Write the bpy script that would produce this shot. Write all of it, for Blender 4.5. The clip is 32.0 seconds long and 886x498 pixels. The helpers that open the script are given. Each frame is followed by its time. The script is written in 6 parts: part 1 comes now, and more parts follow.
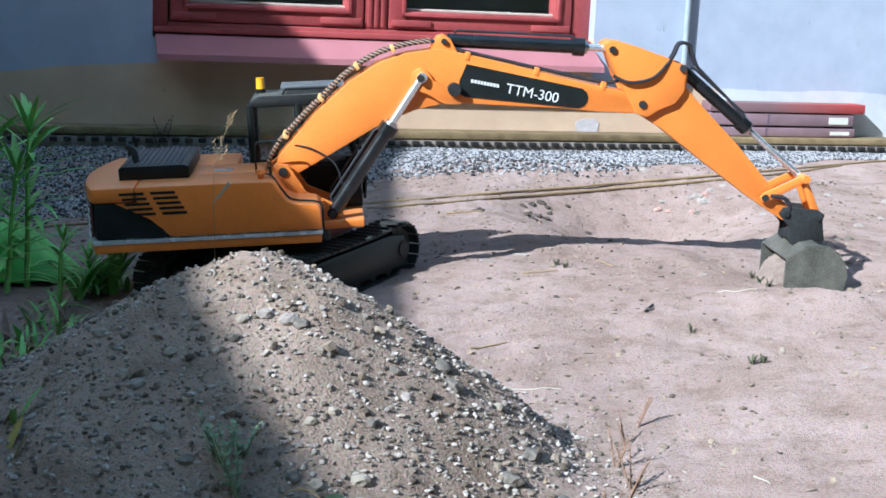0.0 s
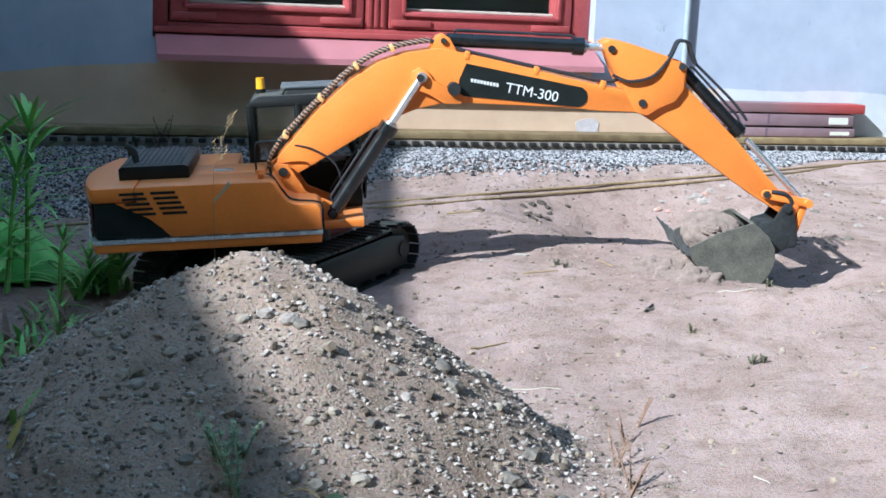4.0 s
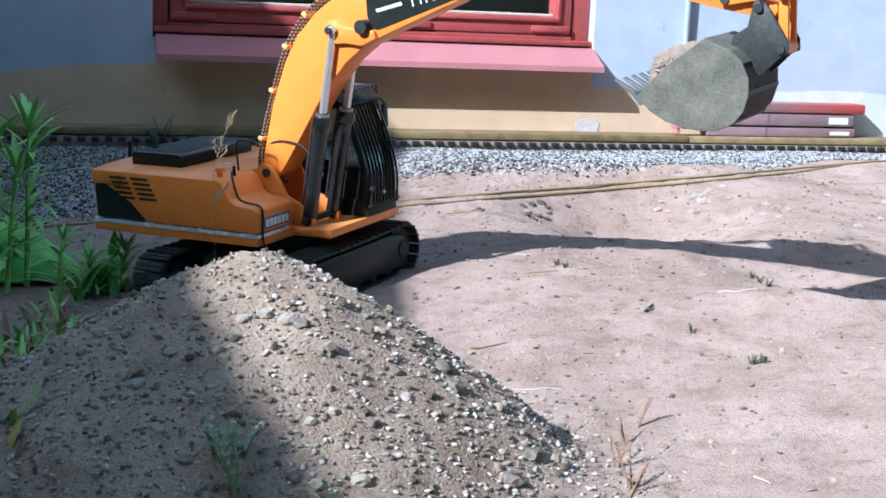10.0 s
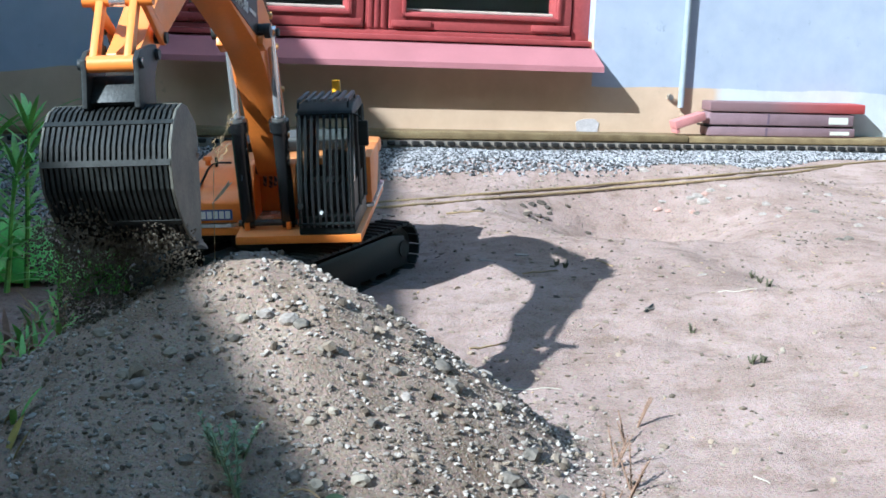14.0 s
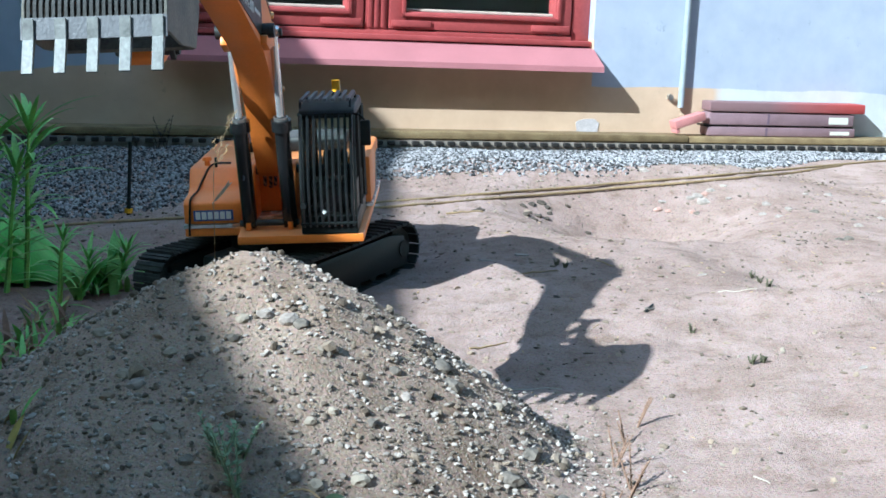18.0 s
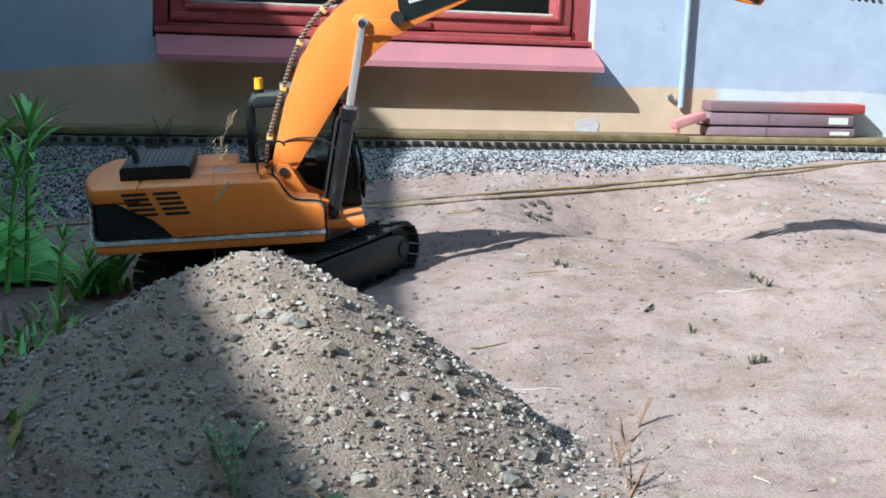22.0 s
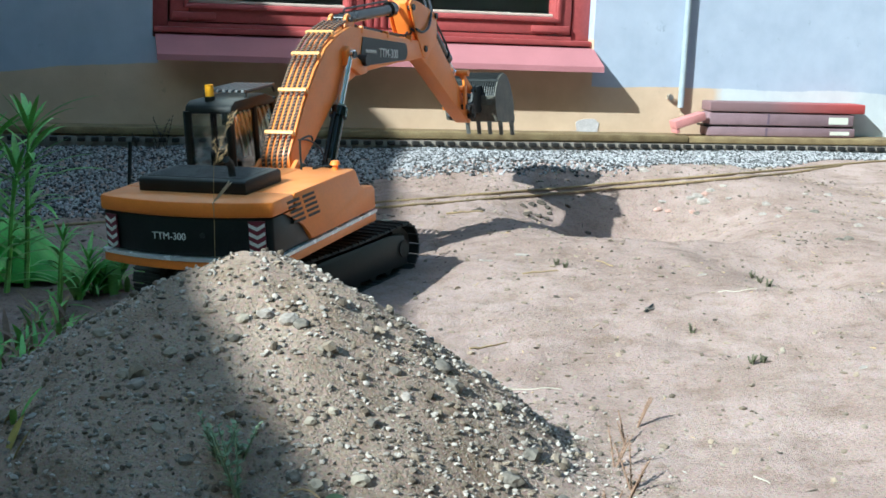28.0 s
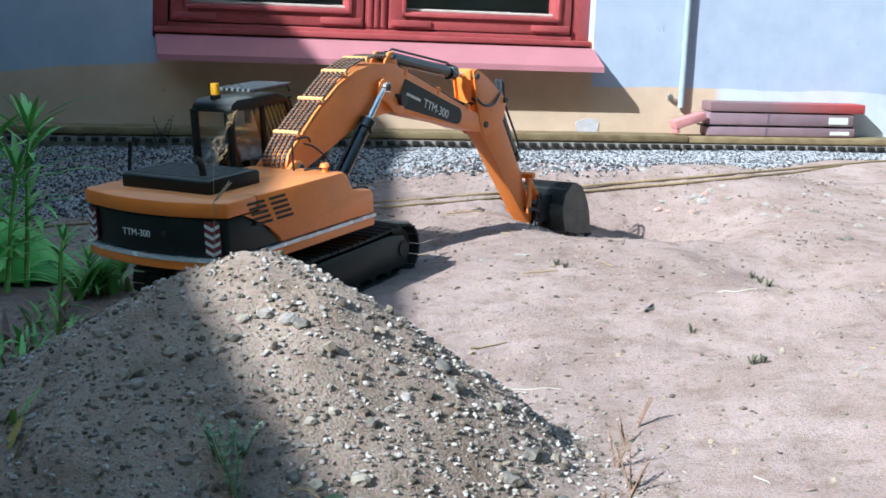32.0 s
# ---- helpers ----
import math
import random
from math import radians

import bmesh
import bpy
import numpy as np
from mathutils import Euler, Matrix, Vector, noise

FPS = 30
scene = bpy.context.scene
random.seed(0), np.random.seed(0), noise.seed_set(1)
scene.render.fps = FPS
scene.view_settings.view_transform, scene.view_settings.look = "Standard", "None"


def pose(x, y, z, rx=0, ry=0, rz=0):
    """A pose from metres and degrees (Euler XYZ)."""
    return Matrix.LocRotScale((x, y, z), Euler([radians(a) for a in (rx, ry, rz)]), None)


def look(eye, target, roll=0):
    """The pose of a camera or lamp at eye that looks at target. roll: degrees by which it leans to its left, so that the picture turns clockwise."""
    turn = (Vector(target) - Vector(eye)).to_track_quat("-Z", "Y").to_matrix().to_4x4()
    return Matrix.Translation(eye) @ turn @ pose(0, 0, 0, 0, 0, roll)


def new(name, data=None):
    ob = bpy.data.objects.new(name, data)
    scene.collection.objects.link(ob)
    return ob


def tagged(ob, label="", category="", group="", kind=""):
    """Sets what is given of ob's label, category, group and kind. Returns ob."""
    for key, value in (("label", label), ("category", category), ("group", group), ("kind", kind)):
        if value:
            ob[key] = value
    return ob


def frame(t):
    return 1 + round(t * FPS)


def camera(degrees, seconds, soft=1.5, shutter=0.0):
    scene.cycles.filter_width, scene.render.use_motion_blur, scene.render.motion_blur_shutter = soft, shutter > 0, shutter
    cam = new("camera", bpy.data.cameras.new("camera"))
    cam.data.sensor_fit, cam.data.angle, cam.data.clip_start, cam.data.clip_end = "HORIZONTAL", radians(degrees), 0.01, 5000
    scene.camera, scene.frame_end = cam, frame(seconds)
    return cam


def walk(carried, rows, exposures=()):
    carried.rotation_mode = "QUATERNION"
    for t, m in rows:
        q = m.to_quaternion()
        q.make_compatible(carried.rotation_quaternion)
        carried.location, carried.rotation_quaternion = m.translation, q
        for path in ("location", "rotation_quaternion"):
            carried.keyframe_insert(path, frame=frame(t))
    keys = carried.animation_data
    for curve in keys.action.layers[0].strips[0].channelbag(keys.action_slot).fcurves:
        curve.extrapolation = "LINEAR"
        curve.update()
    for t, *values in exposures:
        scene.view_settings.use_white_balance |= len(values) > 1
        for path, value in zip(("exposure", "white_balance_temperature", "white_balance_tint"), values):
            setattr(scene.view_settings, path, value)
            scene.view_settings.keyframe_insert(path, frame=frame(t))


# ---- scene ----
cam = camera(37.64, 32.0, soft=1.6)
EYE = Vector((0.1978, -1.5988, 0.3657))
VIEW = Matrix.Translation(EYE) @ pose(0, 0, 0, 90 - 10.907, 0, 0) @ pose(0, 0, 0, 0, 0, 2.529)
walk(cam, [(0.0, VIEW), (32.0, VIEW)], exposures=[(0.0, 1.15, 5010, -11.0), (5.0, 1.15, 5040, -11.5), (6.0, 1.27, 5130, -11.0), (7.0, 1.28, 4960, -7.5), (8.0, 1.3, 5040, -9.5), (10.5, 1.3, 5040, -10.5), (14.0, 1.29, 5010, -14.0), (20.0, 1.3, 4940, -17.0), (21.5, 1.17, 5210, -17.0), (23.0, 1.13, 4910, -14.0), (24.0, 1.15, 5110, -19.0), (29.0, 1.21, 5230, -21.0), (31.0, 1.20, 5190, -21.5), (32.0, 1.27, 5060, -13.5)])

# ---- light ----
SUN = Vector((1.05, 1.05, -1.0)).normalized()        # the way the sunlight goes
SUN_UP = math.asin(-SUN.z)
SUN_TURN = math.atan2(-SUN.x, -SUN.y)
world = bpy.data.worlds.new("world")
scene.world = world
world.use_nodes = True
wn = world.node_tree
for n in list(wn.nodes):
    wn.nodes.remove(n)
sky = wn.nodes.new("ShaderNodeTexSky")
sky.sky_type, sky.sun_disc, sky.sun_elevation, sky.sun_rotation = "NISHITA", False, SUN_UP, SUN_TURN
sky.ozone_density, sky.dust_density = 0.0, 1.0
back = wn.nodes.new("ShaderNodeBackground")
back.inputs["Strength"].default_value = 0.180
wout = wn.nodes.new("ShaderNodeOutputWorld")
wn.links.new(sky.outputs[0], back.inputs[0])
wn.links.new(back.outputs[0], wout.inputs[0])
sun = new("sun", bpy.data.lights.new("sun", "SUN"))
sun.data.energy, sun.data.angle, sun.data.color = 3.9, radians(0.55), (1.0, 0.865, 0.86)
sun.matrix_world = look((-6, -5, 6), Vector((-6, -5, 6)) + SUN)


# ---- materials ----
def material(name, color, rough=0.6, metal=0.0, dark=0.75, light=1.12, scale=60.0, bump=0.15, fine=400.0, spec=0.5, coords="Object", island=0.0, tint=None):
    """A plain surface with stains at one scale, grain at another and fine relief."""
    m = bpy.data.materials.new(name)
    m.use_nodes = True
    nt = m.node_tree
    b = nt.nodes["Principled BSDF"]
    tc = nt.nodes.new("ShaderNodeTexCoord")
    big = nt.nodes.new("ShaderNodeTexNoise")
    big.inputs["Scale"].default_value, big.inputs["Detail"].default_value = scale, 5
    small = nt.nodes.new("ShaderNodeTexNoise")
    small.inputs["Scale"].default_value, small.inputs["Detail"].default_value = fine, 3
    for n in (big, small):
        nt.links.new(tc.outputs[coords], n.inputs["Vector"])
    ramp = nt.nodes.new("ShaderNodeValToRGB")
    lo, hi = ramp.color_ramp.elements
    lo.position, hi.position = 0.3, 0.7
    c2 = tint or color
    lo.color = (*[c * dark for c in color], 1)
    hi.color = (*[min(1, c * light) for c in c2], 1)
    mix = nt.nodes.new("ShaderNodeMix")
    mix.data_type = "FLOAT"
    mix.inputs[0].default_value = 0.4
    nt.links.new(big.outputs["Fac"], mix.inputs[2])
    nt.links.new(small.outputs["Fac"], mix.inputs[3])
    value = mix.outputs[0]
    if island:
        geo = nt.nodes.new("ShaderNodeNewGeometry")
        m2 = nt.nodes.new("ShaderNodeMix")
        m2.data_type = "FLOAT"
        m2.inputs[0].default_value = island
        nt.links.new(value, m2.inputs[2])
        nt.links.new(geo.outputs["Random Per Island"], m2.inputs[3])
        value = m2.outputs[0]
    nt.links.new(value, ramp.inputs["Fac"])
    nt.links.new(ramp.outputs["Color"], b.inputs["Base Color"])
    b.inputs["Metallic"].default_value = metal
    b.inputs["Diffuse Roughness"].default_value = 0.6 if rough >= 0.85 else 0.0
    b.inputs["Specular IOR Level"].default_value = spec
    rr = nt.nodes.new("ShaderNodeMapRange")
    rr.inputs["To Min"].default_value, rr.inputs["To Max"].default_value = max(0.02, rough - 0.1), min(1, rough + 0.12)
    nt.links.new(big.outputs["Fac"], rr.inputs["Value"])
    nt.links.new(rr.outputs[0], b.inputs["Roughness"])
    if bump:
        bp = nt.nodes.new("ShaderNodeBump")
        bp.inputs["Strength"].default_value, bp.inputs["Distance"].default_value = bump, 0.002
        nt.links.new(small.outputs["Fac"], bp.inputs["Height"])
        nt.links.new(bp.outputs[0], b.inputs["Normal"])
    return m


ORANGE = material("orange_paint", (0.88, 0.265, 0.042), 0.40, dark=0.88, light=1.05, scale=25, bump=0.03, fine=300)
def mottled(m, color, most):
    """A second colour, in patches, on the faces that look upwards."""
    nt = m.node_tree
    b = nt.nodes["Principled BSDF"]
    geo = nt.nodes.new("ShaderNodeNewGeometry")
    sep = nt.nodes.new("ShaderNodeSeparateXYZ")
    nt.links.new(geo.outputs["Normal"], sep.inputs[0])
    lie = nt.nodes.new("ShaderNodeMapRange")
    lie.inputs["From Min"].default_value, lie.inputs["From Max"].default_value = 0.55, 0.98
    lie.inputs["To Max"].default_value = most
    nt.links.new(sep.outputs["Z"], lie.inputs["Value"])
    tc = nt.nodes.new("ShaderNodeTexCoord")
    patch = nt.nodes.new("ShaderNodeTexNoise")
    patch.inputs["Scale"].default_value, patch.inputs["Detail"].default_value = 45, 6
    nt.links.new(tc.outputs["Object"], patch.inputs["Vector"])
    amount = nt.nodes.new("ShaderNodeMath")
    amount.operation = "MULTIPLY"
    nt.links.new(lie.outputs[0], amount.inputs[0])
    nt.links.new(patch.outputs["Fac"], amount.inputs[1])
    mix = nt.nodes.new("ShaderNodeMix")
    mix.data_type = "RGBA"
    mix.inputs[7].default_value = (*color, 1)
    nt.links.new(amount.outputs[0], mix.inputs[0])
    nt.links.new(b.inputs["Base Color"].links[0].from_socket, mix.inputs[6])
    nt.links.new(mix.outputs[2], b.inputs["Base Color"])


# paler tan mixed into the orange where faces look upwards
mottled(ORANGE, (0.66, 0.40, 0.22), 0.55)
BLACK = material("black_paint", (0.015, 0.018, 0.017), 0.40, dark=0.7, light=1.4, scale=40, bump=0.05, spec=0.22)
GUARD = material("glossy_black_bar", (0.012, 0.013, 0.014), 0.22, dark=0.7, light=1.4, scale=40, bump=0.02, spec=0.6)
# grey on hood and cab roof tops: dust, and sky sheen put into the colour
DUSTY_SHEEN_BLACK = material("dusty_black_paint", (0.012, 0.013, 0.013), 0.5, dark=0.7, light=1.4, scale=40, bump=0.05, spec=0.3)
mottled(DUSTY_SHEEN_BLACK, (0.30, 0.29, 0.25), 0.55)
RUBBER = material("dusty_black_steel", (0.026, 0.028, 0.026), 0.6, dark=0.6, light=2.2, scale=70, bump=0.2, spec=0.25)
STEEL = material("bare_steel", (0.55, 0.55, 0.53), 0.3, metal=0.9, dark=0.8, light=1.1, scale=80, bump=0.05)
CHROME = material("chromed_rod", (0.80, 0.80, 0.80), 0.22, metal=0.75, dark=0.95, light=1.05, bump=0.0)
BUCKET = material("dusty_grey_steel", (0.095, 0.096, 0.082), 0.6, metal=0.1, dark=0.55, light=1.4, scale=45, bump=0.15, tint=(0.14, 0.13, 0.105))
BUCKET_DARK = material("dark_grey_steel", (0.030, 0.032, 0.032), 0.5, metal=0.1, dark=0.6, light=1.8, scale=50, bump=0.15, spec=0.35)
BAR = material("worn_dark_bar", (0.017, 0.018, 0.017), 0.5, metal=0.1, dark=0.6, light=2.2, scale=60, bump=0.1, spec=0.3)
TOOTH = material("worn_grey_tooth", (0.135, 0.14, 0.135), 0.45, metal=0.3, dark=0.55, light=1.5, scale=90, bump=0.1)
HOSE = material("black_hose", (0.03, 0.03, 0.035), 0.4, dark=0.7, light=1.4, scale=200, bump=0.1)
def coiled(name):
    """Black hose in a bright wire coil."""
    m = material(name, (0.03, 0.028, 0.03), 0.4, dark=0.7, light=1.4, scale=200, bump=0.1)
    nt = m.node_tree
    b = nt.nodes["Principled BSDF"]
    tc = nt.nodes.new("ShaderNodeTexCoord")
    wave = nt.nodes.new("ShaderNodeTexWave")
    wave.wave_type, wave.bands_direction = "BANDS", "DIAGONAL"
    wave.inputs["Scale"].default_value, wave.inputs["Distortion"].default_value = 95.0, 0.6
    nt.links.new(tc.outputs["Object"], wave.inputs["Vector"])
    edge = nt.nodes.new("ShaderNodeMapRange")
    edge.inputs["From Min"].default_value, edge.inputs["From Max"].default_value = 0.62, 0.74
    nt.links.new(wave.outputs["Fac"], edge.inputs["Value"])
    mix = nt.nodes.new("ShaderNodeMix")
    mix.data_type = "RGBA"
    mix.inputs[7].default_value = (0.40, 0.23, 0.13, 1)
    nt.links.new(edge.outputs[0], mix.inputs[0])
    nt.links.new(b.inputs["Base Color"].links[0].from_socket, mix.inputs[6])
    nt.links.new(mix.outputs[2], b.inputs["Base Color"])
    return m


SPRING = coiled("sprung_hose")
CREAM = material("cream_clamp", (0.86, 0.46, 0.16), 0.45, dark=0.8, light=1.1, scale=100, bump=0.05)
WHITE = material("white_lettering", (0.8, 0.8, 0.78), 0.5, dark=0.9, light=1.05, bump=0.0)
SILVER = material("silver_strip", (0.78, 0.80, 0.80), 0.25, metal=0.25, dark=0.8, light=1.1, scale=60, bump=0.0)
REDWHITE = material("dark_red_reflector", (0.16, 0.02, 0.04), 0.4, dark=0.8, light=1.1, bump=0.0)
AMBER = material("amber_plastic", (0.85, 0.42, 0.02), 0.25, dark=0.8, light=1.15, scale=60, bump=0.0)
WINDOW_RED = material("red_window_paint", (0.36, 0.075, 0.075), 0.42, dark=0.78, light=1.2, scale=18, bump=0.12, fine=160)
SILL_RED = material("pink_red_sheet_metal", (0.42, 0.178, 0.192), 0.65, dark=0.85, light=1.1, scale=9, bump=0.06, spec=0.2)
OCHRE = material("ochre_timber", (0.27, 0.165, 0.075), 0.75, dark=0.5, light=1.4, scale=30, bump=0.3, tint=(0.24, 0.18, 0.09))
MEMBRANE = material("brown_dimpled_sheet", (0.014, 0.012, 0.011), 0.6, dark=0.6, light=1.8, scale=60, bump=0.15)
# darker copy of the sand, with the shade on the fall in its colour
SHADED_SAND = material("damp_sand", (0.19, 0.158, 0.118), 0.95, dark=0.6, light=1.2, scale=120, bump=0.3, island=0.4)
GRAVEL = material("grey_gravel", (0.275, 0.262, 0.265), 0.85, dark=0.2, light=1.6, scale=90, bump=0.4, fine=500, island=0.8)
STONE = material("mixed_stones", (0.30, 0.238, 0.178), 0.9, dark=0.5, light=1.12, scale=80, bump=0.4, fine=500, island=0.7, tint=(0.335, 0.285, 0.225), spec=0.15)
LOOSE_SAND = material("loose_sand", (0.31, 0.235, 0.195), 0.95, dark=0.6, light=1.12, scale=90, bump=0.6, fine=420)
GRIT = material("mixed_grit", (0.40, 0.325, 0.255), 0.92, dark=0.40, light=1.12, scale=80, bump=0.4, fine=500, island=0.85, tint=(0.43, 0.375, 0.33), spec=0.15)
CLOD = material("sand_clods", (0.33, 0.255, 0.185), 0.95, dark=0.6, light=1.15, scale=120, bump=0.5, fine=700, island=0.4)
CORD = material("tan_cord", (0.33, 0.235, 0.125), 0.8, dark=0.7, light=1.2, scale=150, bump=0.3)
TARP = material("green_sheeting", (0.20, 0.56, 0.10), 0.5, dark=0.65, light=1.2, scale=15, bump=0.1)
LEAF = material("green_leaf", (0.22, 0.48, 0.10), 0.5, dark=0.6, light=1.35, scale=40, bump=0.1, tint=(0.34, 0.60, 0.15), island=0.3)
LEAF_DARK = material("dark_leaf", (0.03, 0.05, 0.02), 0.6, dark=0.6, light=1.4, scale=60, bump=0.1)
LEAF_PALE = material("pale_green_weed", (0.25, 0.31, 0.18), 0.7, dark=0.7, light=1.3, scale=60, bump=0.2, island=0.4)
DRY = material("dry_stalk", (0.42, 0.30, 0.16), 0.85, dark=0.6, light=1.3, scale=90, bump=0.2, island=0.4)
RUST = material("reddish_dry_weed", (0.30, 0.19, 0.13), 0.85, dark=0.6, light=1.3, scale=90, bump=0.2, island=0.4)
YELLOW_LEAF = material("yellowed_leaf", (0.36, 0.28, 0.07), 0.7, dark=0.6, light=1.3, scale=40, bump=0.2, island=0.3)
def faded(name, fresh, old, x0, x1):
    """Paint that has faded along a board."""
    m = material(name, fresh, 0.6, dark=0.8, light=1.1, scale=20, bump=0.1)
    nt = m.node_tree
    b = nt.nodes["Principled BSDF"]
    tc = nt.nodes.new("ShaderNodeTexCoord")
    sep = nt.nodes.new("ShaderNodeSeparateXYZ")
    nt.links.new(tc.outputs["Object"], sep.inputs[0])
    far = nt.nodes.new("ShaderNodeMapRange")
    far.inputs["From Min"].default_value, far.inputs["From Max"].default_value = x0, x1
    nt.links.new(sep.outputs["X"], far.inputs["Value"])
    mix = nt.nodes.new("ShaderNodeMix")
    mix.data_type = "RGBA"
    mix.inputs[6].default_value = (*old, 1)
    nt.links.new(far.outputs[0], mix.inputs[0])
    nt.links.new(b.inputs["Base Color"].links[0].from_socket, mix.inputs[7])
    nt.links.new(mix.outputs[2], b.inputs["Base Color"])
    return m


BOARD_FADED = faded("faded_red_board", (0.50, 0.075, 0.07), (0.21, 0.125, 0.13), 0.84, 1.11)
BOARD_MAUVE = material("mauve_board", (0.27, 0.175, 0.195), 0.65, dark=0.75, light=1.2, scale=20, bump=0.1)
BOARD_PINK = material("pink_board", (0.56, 0.24, 0.225), 0.6, dark=0.8, light=1.15, scale=20, bump=0.1)
HOOD_RIB = material("dusty_grille", (0.085, 0.085, 0.085), 0.6, dark=0.6, light=1.5, scale=60, bump=0.1)
STRAP = material("packing_strap", (0.16, 0.11, 0.15), 0.6, dark=0.8, light=1.2, scale=80, bump=0.05)
# lighter than the guard's black, with the sun on the bars put into the grey
ROOF_BAR = material("dusty_roof_bar", (0.13, 0.135, 0.14), 0.45, dark=0.6, light=1.4, scale=60, bump=0.1)
LIP_STEEL = material("worn_lip_steel", (0.105, 0.108, 0.118), 0.5, metal=0.1, dark=0.7, light=1.3, scale=50, bump=0.2)
WITHERED = material("withered_stalk", (0.05, 0.042, 0.035), 0.9, dark=0.8, light=1.2, scale=80, bump=0.2)
STRAW = material("bleached_straw", (0.56, 0.50, 0.40), 0.8, dark=0.85, light=1.08, scale=120, bump=0.1)
SPRIG = material("grey_green_sprig", (0.17, 0.165, 0.10), 0.85, dark=0.6, light=1.3, scale=90, bump=0.2, island=0.4)
LABEL = material("paper_label", (0.75, 0.72, 0.62), 0.8, dark=0.92, light=1.05, scale=40, bump=0.0)
PIPE_LIGHT = material("grey_zinc_pipe", (0.40, 0.44, 0.48), 0.5, metal=0.2, dark=0.75, light=1.2, scale=20, bump=0.1)
ROOM = material("dim_room_plaster", (0.50, 0.50, 0.47), 0.9, dark=0.8, light=1.1, scale=4, bump=0.0)
# greens of the unseen walls, chosen for the light they bounce
BLOCKER_GREEN = material("dull_green_boards", (0.050, 0.085, 0.035), 0.9, dark=0.7, light=1.15, scale=3, bump=0.3)
BOUNCE_GREEN = material("green_stained_boards", (0.16, 0.26, 0.12), 0.85, dark=0.6, light=1.2, scale=12, bump=0.3)
FILLER = material("grey_filler", (0.57, 0.52, 0.52), 0.95, dark=0.72, light=1.25, scale=55, bump=0.4)
PANE_GLINT = material("pale_filler", (0.60, 0.505, 0.435), 0.9, dark=0.75, light=1.08, scale=40, bump=0.2)
DUSTY_SHEET = material("dusty_brown_sheet", (0.34, 0.29, 0.24), 0.8, dark=0.6, light=1.3, scale=40, bump=0.2)


def glass(name, color=(0.9, 0.95, 0.93), rough=0.02):
    m = bpy.data.materials.new(name)
    m.use_nodes = True
    b = m.node_tree.nodes["Principled BSDF"]
    b.inputs["Base Color"].default_value = (*color, 1)
    b.inputs["Transmission Weight"].default_value = 1.0
    b.inputs["Roughness"].default_value, b.inputs["IOR"].default_value = rough, 1.45
    return m


GLASS = glass("window_glass")
CAB_GLASS = glass("clear_cab_glass", (0.86, 0.90, 0.88), 0.03)


MOUND = (0.056, -0.620)                              # the heap's top


